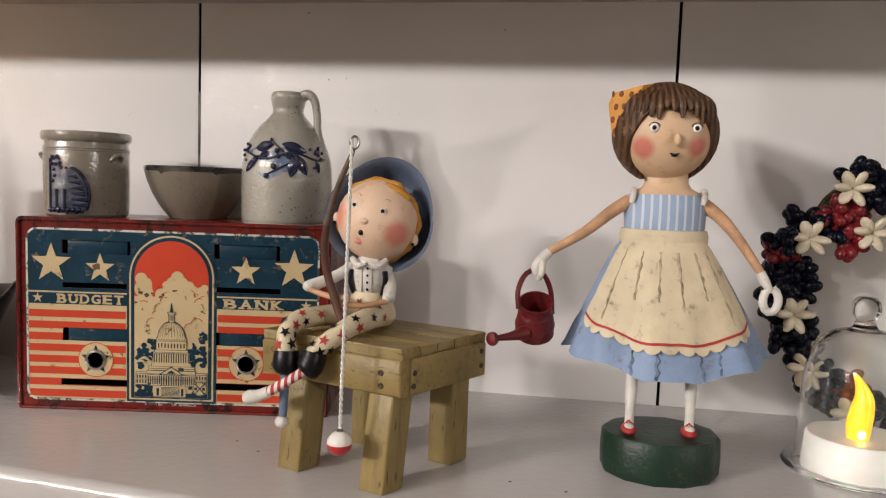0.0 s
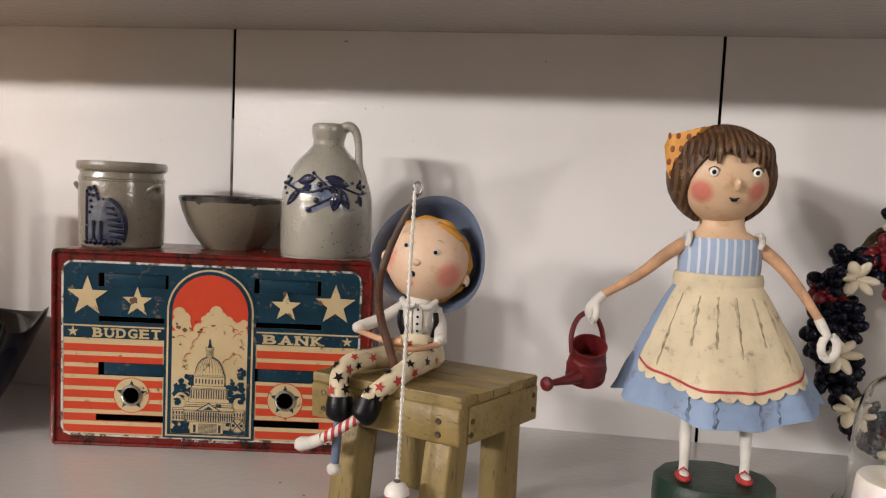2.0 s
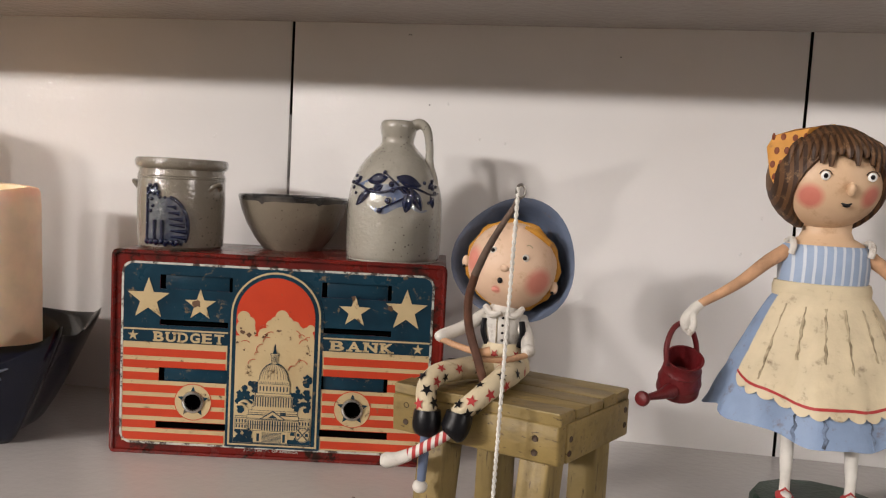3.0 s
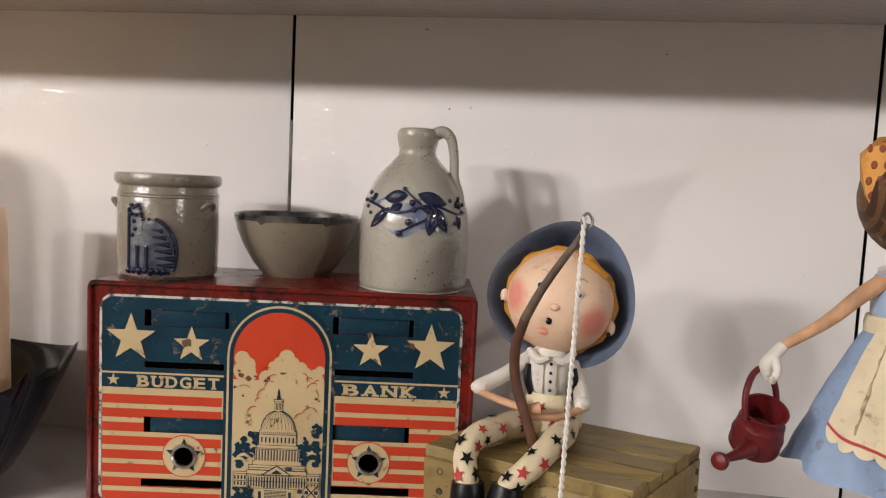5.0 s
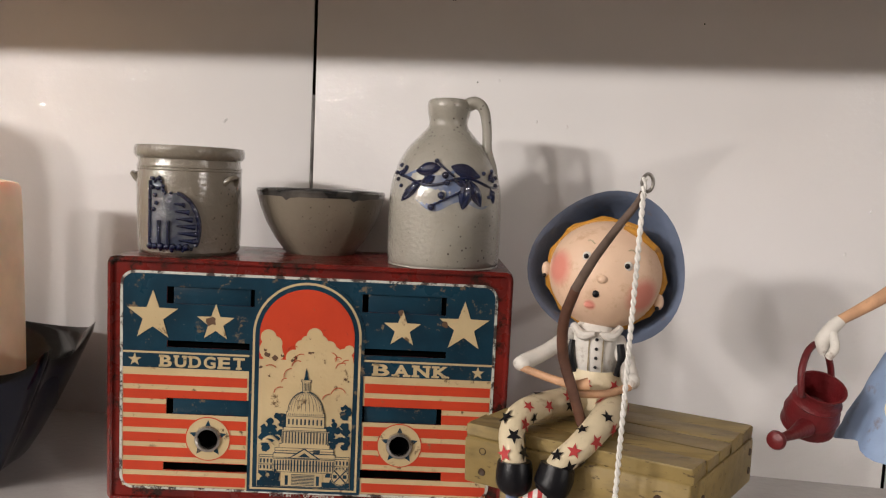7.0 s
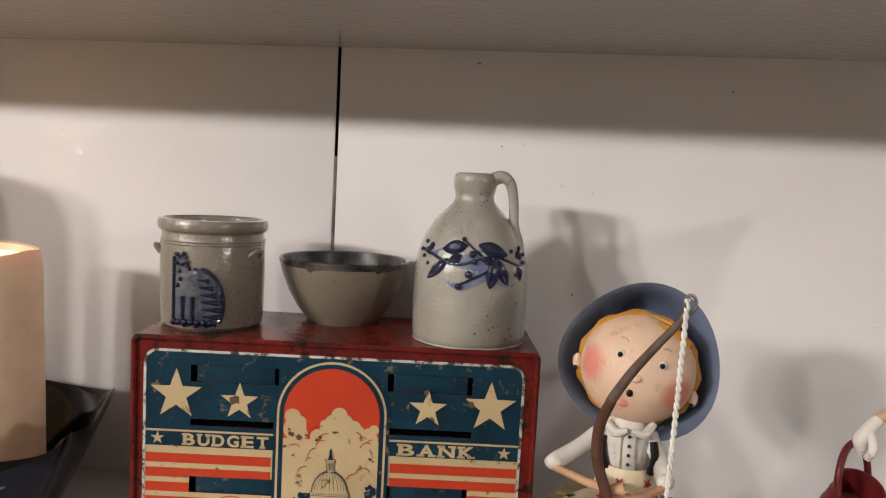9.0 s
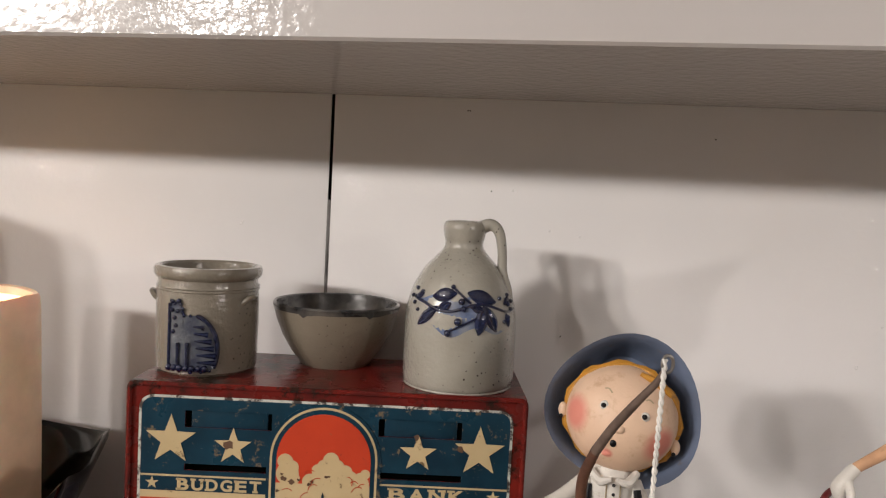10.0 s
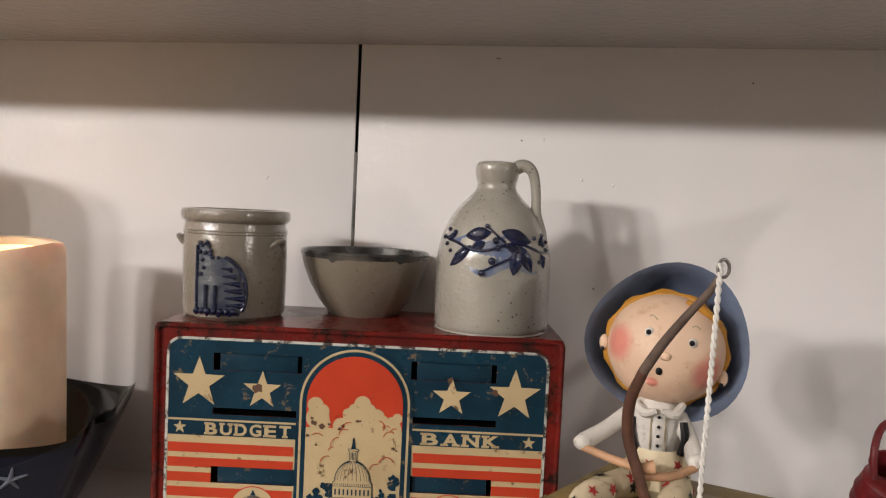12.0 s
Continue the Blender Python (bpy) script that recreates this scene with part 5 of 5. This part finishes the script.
    figure("girl_figurine", bm, mats, base, "painted figurine in blue dress and cream apron on a green base", "figurine")


def build_watering_can():
    c = thing("watering_can", (0.264, 3.240, 0.605), 0, "small dark red watering can hanging from a figurine's hand", "watering can")
    tilt = Matrix.Rotation(radians(2), 4, "Y") @ Matrix.Rotation(radians(30), 4, "X")
    prof = [(1.08 * r, 1.08 * z) for r, z in ((0, -0.072), (0.072, -0.072), (0.078, -0.066), (0.076, -0.03), (0.079, -0.02), (0.075, -0.01), (0.073, 0.01), (0.066, 0.03), (0.070, 0.036), (0.064, 0.045), (0.062, 0.062), (0.066, 0.082), (0.069, 0.088), (0.062, 0.088), (0.056, 0.06), (0.05, 0.0), (0, -0.03))]
    part("body", lathe(prof, 32, m=tilt), CAN_RED, c)
    spout = part("spout", tube(spline([(-0.040, -0.055, -0.050, 0.032), (-0.085, -0.105, -0.056, 0.020), (-0.145, -0.165, -0.058, 0.012)], 4), 12), CAN_RED, c)
    part("rose", lathe([(0, -0.016), (0.014, -0.014), (0.026, -0.002), (0.030, 0.010), (0.026, 0.020), (0.012, 0.026), (0, 0.027)], 20, m=Matrix.Translation((-0.158, -0.182, -0.058)) @ Vector((-0.66, -0.74, 0.05)).to_track_quat("Z", "Y").to_matrix().to_4x4()), CAN_RED, spout, "round red rose head")
    part("handle", tube(spline([(-0.070, -0.085, 0.055, 0.010), (-0.074, -0.080, 0.13, 0.011), (-0.052, -0.050, 0.190, 0.011), (-0.014, -0.012, 0.212, 0.011), (0.028, 0.025, 0.190, 0.011), (0.060, 0.050, 0.12, 0.011), (0.072, 0.055, 0.020, 0.010)], 5), 10), CAN_RED, c, "arched red handle")


def build_boy():
    base = (-0.43, 3.15, 0.55)
    cheeks = [((-0.135, 0.00, 0.470), 0.070), ((0.105, -0.045, 0.405), 0.070), ((-0.049, -0.0715, 0.366), 0.022)]
    skin = blushed("boy_skin", (0.68, 0.48, 0.34), cheeks, (0.62, 0.19, 0.15))
    mats = [FIG_HAT, FIG_GOLD, skin, FIG_DARK, FIG_WHITE, FIG_CREAM, FIG_RED, FIG_TAN, SOCK_RED, SOCK_BLUE, FIG_CREASE, FIG_HAT_IN]
    HAT, GOLD, SKIN, DARK, WHITE, CREAM, RED, TAN, SRED, SBLUE, CREASE, LINING = range(12)
    bm = bmesh.new()
    hc = Vector((-0.427, 3.215, 1.000))
    tilt = Matrix.Translation(hc) @ Matrix.Rotation(radians(-9), 4, "Z") @ Matrix.Rotation(radians(12), 4, "Y")
    add_ball(bm, (0, 0, 0), (0.182, 0.165, 0.176), SKIN, 36)
    for v in bm.verts:
        v.co = tilt @ v.co

    def on_face(x, z, lift=0.0):
        y = -0.165 * math.sqrt(max(0.0, 1 - (x / 0.182) ** 2 - (z / 0.176) ** 2)) - lift
        return tilt @ Vector((x, y, z))

    for x, z in ((-0.060, 0.058), (0.068, 0.062)):
        add_ball(bm, on_face(x, z), (0.014, 0.006, 0.015), WHITE, 12)
        add_ball(bm, on_face(x - 0.002, z, 0.003), 0.0088, DARK, 10)
        arc = [on_face(x - 0.012 + 0.024 * k / 4, z + 0.045 + 0.004 * math.sin(k), 0.001) for k in range(5)]
        add_tube(bm, [(*p, 0.0022) for p in arc], 5, CREASE)
    add_ball(bm, on_face(0.004, 0.004, -0.004), (0.018, 0.016, 0.014), SKIN, 14)
    add_ball(bm, on_face(-0.002, -0.046, 0.001), (0.011, 0.006, 0.012), DARK, 10)
    add_ball(bm, on_face(-0.012, -0.088, -0.002), (0.020, 0.006, 0.010), SKIN, 10)
    # hair edge and ears
    ring = []
    for k in range(41):
        a = 2 * math.pi * k / 40
        ring.append((*(tilt @ Vector((0.178 * math.cos(a), -0.002 + 0.010 * math.sin(5 * a), 0.172 * math.sin(a)))), 0.016 + 0.005 * math.sin(11 * a)))
    add_tube(bm, ring, 8, GOLD)
    add_tube(bm, spline([(*(tilt @ Vector((0.02, -0.055, 0.168))), 0.008), (*(tilt @ Vector((0.07, -0.055, 0.158))), 0.013), (*(tilt @ Vector((0.13, -0.035, 0.128))), 0.010)], 4), 8, GOLD)
    for x in (-0.187, 0.187):
        add_ball(bm, tilt @ Vector((x, -0.020, -0.035)), (0.016, 0.014, 0.026), SKIN, 12)
        add_ball(bm, tilt @ Vector((x, -0.033, -0.055)), 0.007, DARK, 8)
    # hat: a deep bonnet with a flared brim round the head
    prof = [(0.250, -0.050), (0.245, -0.034), (0.224, 0.015), (0.206, 0.060), (0.196, 0.090), (0.172, 0.135), (0.12, 0.170), (0.06, 0.185), (0, 0.188)]
    inner = [(0.250, -0.050), (0.236, -0.038), (0.214, 0.010), (0.196, 0.052), (0.186, 0.082), (0.16, 0.125), (0, 0.165)]
    fix = Matrix.Translation((0.002, 0.040, 0.016)) @ Matrix.Diagonal((1.01, 1, 1.0, 1))
    add_lathe(bm, prof, 44, HAT, tilt @ fix @ Matrix.Rotation(radians(-99), 4, "X"), wob=0.011)
    add_lathe(bm, inner, 44, LINING, tilt @ fix @ Matrix.Rotation(radians(-99), 4, "X"), wob=0.011)
    # shirt, collar, buttons, brace
    m = Matrix.Translation((-0.445, 3.20, 0)) @ Matrix.Rotation(radians(4), 4, "Y")
    add_lathe(bm, [(0.03, 0.86), (0.05, 0.845), (0.078, 0.815), (0.086, 0.775), (0.080, 0.72), (0.072, 0.668), (0.065, 0.64)], 30, WHITE, Matrix.Translation((-0.448, 3.185, 0)) @ Matrix.Diagonal((1, 0.8, 1, 1)))
    for s in (-1, 1):
        add_tube(bm, spline([(-0.447 + 0.008 * s, 3.112, 0.822, 0.008), (-0.447 + 0.045 * s, 3.118, 0.812, 0.016), (-0.447 + 0.075 * s, 3.15, 0.838, 0.012)], 4), 8, WHITE)
        add_tube(bm, [(-0.447 + 0.022 * s, 3.117 + 0.0012 * k, 0.80 - 0.03 * k, 0.0024) for k in range(5)], 5, CREASE)
    for k in range(5):
        add_ball(bm, (-0.446, 3.118 - 0.003 * (k > 0) + 0.0012 * k, 0.800 - 0.030 * k), 0.0055, DARK, 8)
    add_tube(bm, spline([(-0.372, 3.125, 0.79, 0.012), (-0.366, 3.112, 0.74, 0.013), (-0.378, 3.112, 0.69, 0.011)], 4), 8, DARK)
    add_tube(bm, spline([(-0.522, 3.145, 0.79, 0.010), (-0.524, 3.135, 0.74, 0.011), (-0.508, 3.135, 0.69, 0.010)], 4), 8, DARK)
    # arms
    add_tube(bm, spline([(-0.52, 3.18, 0.80, 0.028), (-0.60, 3.12, 0.752, 0.025), (-0.675, 3.05, 0.722, 0.027)], 4), 12, WHITE)
    add_ball(bm, (-0.675, 3.045, 0.722), (0.030, 0.026, 0.024), WHITE, 12)
    add_tube(bm, spline([(-0.675, 3.035, 0.712, 0.012), (-0.60, 2.99, 0.700, 0.0125), (-0.52, 2.945, 0.694, 0.014), (-0.475, 2.945, 0.700, 0.020)], 4), 10, TAN)
    add_tube(bm, spline([(-0.380, 3.18, 0.79, 0.030), (-0.350, 3.13, 0.735, 0.027), (-0.340, 3.07, 0.690, 0.027)], 4), 12, WHITE)
    add_ball(bm, (-0.338, 3.06, 0.690), (0.028, 0.027, 0.026), WHITE, 12)
    add_tube(bm, spline([(-0.345, 3.045, 0.675, 0.012), (-0.42, 2.985, 0.664, 0.0125), (-0.50, 2.955, 0.668, 0.014), (-0.53, 2.955, 0.672, 0.019)], 4), 10, TAN)
    # trousers
    add_lathe(bm, [(0.076, 0.700), (0.090, 0.66), (0.106, 0.62), (0.110, 0.585), (0.088, 0.556), (0, 0.552)], 30, CREAM, Matrix.Translation((-0.440, 3.170, 0)) @ Matrix.Diagonal((1, 0.95, 1, 1)))
    legs = [[(-0.485, 3.12, 0.602, 0.056), (-0.590, 3.00, 0.610, 0.050), (-0.665, 2.90, 0.606, 0.046), (-0.690, 2.835, 0.570, 0.043), (-0.683, 2.80, 0.52, 0.041), (-0.676, 2.795, 0.490, 0.040)],
            [(-0.392, 3.12, 0.602, 0.058), (-0.400, 3.00, 0.610, 0.054), (-0.440, 2.88, 0.600, 0.048), (-0.500, 2.80, 0.556, 0.044), (-0.545, 2.775, 0.520, 0.041), (-0.560, 2.770, 0.500, 0.039)]]
    rnd = random.Random(11)
    for leg in legs:
        line = [(x, y, z, 0.86 * r) for x, y, z, r in spline(leg, 6)]
        add_tube(bm, line, 18, CREAM)
        for k in range(4, len(line) - 3, 4):
            p = Vector(line[k][:3])
            d = (Vector(line[k + 1][:3]) - p).normalized()
            for w in ((0.1, 1.5) if k % 8 else (0.9, -0.7)):
                out = (Vector((math.sin(w) + 0.1, -0.75 * math.cos(w), 0.55 * math.cos(w))))
                out = (out - d * out.dot(d)).normalized()
                add_star(bm, p + out * (line[k][3] + 0.001), out, rnd.uniform(0.020, 0.027), rnd.choice([DARK, RED]))
    for x, z in ((-0.47, 0.66), (-0.41, 0.625), (-0.50, 0.615), (-0.385, 0.66)):
        add_star(bm, (x, 3.170 - 0.955 * math.sqrt((0.091 + (0.66 - z) * 0.37) ** 2 - (x + 0.44) ** 2), z), (x + 0.44, -0.08, 0.02), 0.02, rnd.choice([DARK, RED]))
    # boots and dangling socks
    add_tube(bm, spline([(-0.676, 2.795, 0.502, 0.048), (-0.675, 2.79, 0.47, 0.052), (-0.675, 2.785, 0.435, 0.050), (-0.676, 2.785, 0.418, 0.036)], 4), 14, DARK)
    add_tube(bm, spline([(-0.556, 2.772, 0.510, 0.048), (-0.562, 2.765, 0.478, 0.052), (-0.575, 2.755, 0.445, 0.050), (-0.585, 2.75, 0.430, 0.036)], 4), 14, DARK)
    add_tube(bm, spline([(-0.676, 2.785, 0.43, 0.018), (-0.680, 2.785, 0.34, 0.018), (-0.684, 2.785, 0.245, 0.016)], 5), 12, SBLUE)
    add_ball(bm, (-0.687, 2.783, 0.222), (0.028, 0.028, 0.024), WHITE, 14)
    add_tube(bm, spline([(-0.585, 2.752, 0.440, 0.019), (-0.66, 2.745, 0.390, 0.019), (-0.735, 2.74, 0.345, 0.020)], 5), 12, SRED)
    add_tube(bm, spline([(-0.725, 2.74, 0.350, 0.022), (-0.77, 2.74, 0.330, 0.024), (-0.805, 2.74, 0.322, 0.028), (-0.825, 2.74, 0.320, 0.018)], 4), 12, WHITE)
    figure("boy_figurine", bm, mats, base, "painted figurine in blue hat and starred trousers on a stool", "figurine")


def build_rod():
    r = thing("fishing_rod", (-0.50, 2.93, 0.56), 0, "bent brown stick fishing rod with white cord and bobber", "fishing rod")
    o = Vector((-0.50, 2.93, 0.56))

    def loc(*p):
        return [q - w for q, w in zip(p[:3], o)] + list(p[3:])

    low = [(-0.488, 2.915, 0.585, 0.016), (-0.520, 2.915, 0.68, 0.0165), (-0.556, 2.915, 0.79, 0.0165), (-0.560, 2.88, 0.90, 0.016), (-0.535, 2.825, 1.00, 0.0145)]
    high = [(-0.535, 2.825, 1.00, 0.0145), (-0.495, 2.77, 1.09, 0.013), (-0.445, 2.71, 1.18, 0.011), (-0.405, 2.67, 1.245, 0.0095), (-0.392, 2.655, 1.275, 0.009)]
    part("rod_butt", tube([loc(*p) for p in spline(low, 6)], 12), ROD_BROWN, r)
    part("rod_tip", tube([loc(*p) for p in spline(high, 6)], 12), ROD_GREY, r)
    loop = [loc(-0.384 + 0.014 * math.cos(a), 2.648 + 0.004 * math.cos(a), 1.300 + 0.022 * math.sin(a), 0.0045) for a in np.linspace(-1.9, 4.2, 16)]
    part("tip_loop", tube(loop, 8), WIRE, r, "bent wire loop")
    top, end = Vector(loc(-0.392, 2.643, 1.312)), Vector(loc(-0.414, 2.650, 0.245))
    for s in (0, 1):
        pts = []
        for k in range(300):
            t = k / 299
            c = top.lerp(end, t)
            w = t * 150 + s * math.pi
            pts.append((c.x + 0.0036 * math.cos(w), c.y + 0.0036 * math.sin(w), c.z, 0.0042))
        part("cord_strand", tube(pts, 6), CORD, r)
    b = Vector(loc(-0.414, 2.650, 0.206))
    m = Matrix.Translation(b)
    bob = part("bobber", lathe([(0.0465 * math.cos(a), 0.0465 * math.sin(a)) for a in np.linspace(-math.pi / 2 + 0.001, 0.02, 12)], 28, m=m), BOB_RED, r, "glossy red lower half")
    part("bobber_top", lathe([(0.0465 * math.cos(a), 0.0465 * math.sin(a)) for a in np.linspace(0.02, math.pi / 2 - 0.001, 12)], 28, m=m), BOB_WHITE, bob, "white upper half")
    part("bobber_pin", lathe([(0.012, 0.040), (0.013, 0.050), (0.006, 0.055), (0, 0.056)], 12, m=m), WIRE, bob)


build_girl()
build_watering_can()
build_boy()
build_rod()


# ---- glass cloche with its tea light, and the berry wreath ----
def glass(name):
    m = bpy.data.materials.new(name)
    m.use_nodes = True
    b = m.node_tree.nodes["Principled BSDF"]
    b.inputs["Base Color"].default_value = (0.97, 0.98, 0.97, 1)
    b.inputs["Roughness"].default_value, b.inputs["IOR"].default_value = 0.02, 1.45
    b.inputs["Transmission Weight"].default_value = 1.0
    return m


GLASS = glass("clear_glass")
LED_WHITE = mat("tea_light_plastic", (0.58, 0.55, 0.52), 0.4, sss=0.2)
FLAME = glowing("led_flame_yellow", (1.0, 0.62, 0.03), 0.55, (0.85, 0.50, 0.02), 0.3, 0.3)
FLAME_HOT = glowing("led_flame_core", (1.0, 0.75, 0.15), 6.0, (0.9, 0.7, 0.1))
BERRY_NAVY = mat("berry_navy", (0.003, 0.0035, 0.009), 0.28, colour2=(0.005, 0.006, 0.016), scale=20, spec=0.18)
BERRY_RED = mat("berry_red", (0.17, 0.010, 0.014), 0.28, colour2=(0.09, 0.006, 0.01), scale=20, spec=0.4)
BERRY_CREAM = mat("berry_cream", (0.62, 0.55, 0.42), 0.5, colour2=(0.5, 0.42, 0.30), scale=20)
TWIG = mat("twig_brown", (0.055, 0.035, 0.018), 0.8, colour2=(0.11, 0.075, 0.03), scale=20, amount=0.9, bump=0.8)


def build_cloche():
    c = thing("glass_cloche", (1.655, 3.44, 0), 0, "clear glass cloche with a ball knob over a tea light", "cloche")
    outer = [(0.284, 0.002), (0.290, 0.006), (0.282, 0.011), (0.254, 0.014), (0.240, 0.035), (0.234, 0.20), (0.228, 0.36), (0.212, 0.46), (0.178, 0.545), (0.12, 0.598), (0.06, 0.615), (0.045, 0.63), (0.042, 0.645)]
    knob = [(0.040, 0.655), (0.052, 0.670), (0.058, 0.700), (0.053, 0.730), (0.036, 0.750)]
    inner = [(0.0, 0.600), (0.06, 0.597), (0.115, 0.584), (0.170, 0.537), (0.204, 0.455), (0.220, 0.358), (0.226, 0.20), (0.229, 0.03), (0.250, 0.004), (0.284, 0.002)]
    bm = lathe(spline(outer, 3) + [(0, 0.646)] + inner, 48)
    bmesh.ops.remove_doubles(bm, verts=bm.verts, dist=0.0005)
    part("dome", bm, GLASS, c, "thin clear glass dome")
    part("knob", lathe([(0, 0.648), (0.034, 0.650)] + spline(knob, 3) + [(0, 0.757)], 32), GLASS, c, "round clear glass knob")
    for o in c.children:
        o.visible_shadow = False
    t = thing("tea_light", (1.665, 3.44, 0.0), 0, "white battery tea light with a lit yellow plastic flame", "tea light")
    part("cup", lathe([(0, 0.002), (0.205, 0.002), (0.212, 0.012), (0.208, 0.145), (0.200, 0.155), (0.150, 0.150), (0.06, 0.137), (0, 0.137)], 48), LED_WHITE, t)
    pts = spline([(0, 0.010, 0.130, 0.044), (0, 0.008, 0.19, 0.050), (0.006, 0.004, 0.25, 0.048), (0.010, 0, 0.31, 0.040), (-0.002, 0, 0.36, 0.026), (-0.026, 0, 0.405, 0.012), (-0.040, 0, 0.425, 0.003)], 4)
    f = part("flame", tube(pts, 18), FLAME, t, "curved glowing yellow flame")
    part("flame_core", ball((-0.004, -0.040, 0.165), (0.018, 0.012, 0.022), 12), FLAME_HOT, f)


def build_wreath():
    w = thing("berry_wreath", (2.06, 3.97, 0.705), 0, "wreath of navy, red and cream berries leaning on the wall", "wreath")
    R = 0.555
    rnd = random.Random(21)
    for k in range(5):
        ph = rnd.uniform(0, 6)
        pts = []
        for i in range(73):
            a = 2 * math.pi * i / 72
            rr = R + 0.035 * math.sin(5 * a + ph) + 0.015 * math.sin(11 * a + k)
            pts.append((rr * math.cos(a), 0.10 + 0.035 * math.cos(4 * a + ph), rr * math.sin(a), 0.016 + 0.005 * math.sin(9 * a + ph)))
        part("twig", tube(pts, 6), TWIG, w)

    def berry_mesh(kind, m, r):
        bm = ball((0, 0, 0), r, 10)
        ob = part(kind, bm, m, w)
        return ob

    protos = {"n": berry_mesh("navy_berry", BERRY_NAVY, (0.030, 0.030, 0.041)), "r": berry_mesh("red_berry", BERRY_RED, (0.031, 0.031, 0.042)), "c": berry_mesh("cream_petal", BERRY_CREAM, (0.031, 0.022, 0.052))}
    used = set()

    def put(kind, p, direction):
        q = Vector(direction).to_track_quat("Z", "Y").to_matrix().to_4x4()
        m = Matrix.Translation([D * v for v in p]) @ q
        if kind not in used:
            ob = protos[kind]
            used.add(kind)
        else:
            ob = protos[kind].copy()
            scene.collection.objects.link(ob)
        ob.matrix_basis = m

    # clusters follow the ring; (angle, radius offset, kind)
    plan = [(124, 0.06, "c"), (153, 0.03, "c"), (191, 0.02, "c"), (217, 0.06, "c"), (243, 0.08, "c"), (131, -0.07, "r"), (136, -0.02, "r"), (128, -0.17, "c"), (164, 0.10, "r"), (238, -0.03, "r"), (140, -0.15, "r"),
            (158, 0.12, "n"), (146, 0.08, "n"), (142, -0.03, "n"), (118, 0.10, "n"), (114, -0.01, "n"), (170, 0.02, "n"), (176, 0.10, "n"), (181, -0.02, "n"), (185, 0.10, "n"), (199, 0.09, "n"), (201, 0.0, "n"), (209, 0.05, "n"), (224, -0.01, "n"), (228, 0.10, "n"), (235, 0.07, "n"), (252, 0.0, "n"), (107, 0.06, "n"),
            (100, 0.0, "c"), (92, 0.06, "n"), (80, 0.0, "r"), (66, 0.05, "n"), (50, 0.0, "c"), (34, 0.05, "n"), (16, 0.0, "r"), (0, 0.05, "n"), (-16, 0, "c"), (-32, 0.04, "n"), (-48, 0, "r"), (-64, 0.04, "n"), (-80, 0.0, "c"), (-95, 0.03, "n")]
    for ang, off, kind in plan:
        a = radians(ang)
        c = Vector(((R + off) * math.cos(a), -0.03 + rnd.uniform(-0.02, 0.02), (R + off) * math.sin(a)))
        if kind == "c":
            for k in range(6):
                b = 2 * math.pi * k / 6 + rnd.uniform(-0.15, 0.15)
                d = Vector((math.cos(b), -0.60, math.sin(b))).normalized()
                put("c", c + Vector((0, -0.07, 0)) + d * 0.055, d)
        else:
            for k in range(19 if 100 < ang < 255 else 4):
                d = Vector((rnd.gauss(0, 1), -abs(rnd.gauss(0, 0.9)) - 0.1, rnd.gauss(0, 1))).normalized()
                put(kind, c + d * rnd.uniform(0.030, 0.092), d)


build_cloche()
build_wreath()
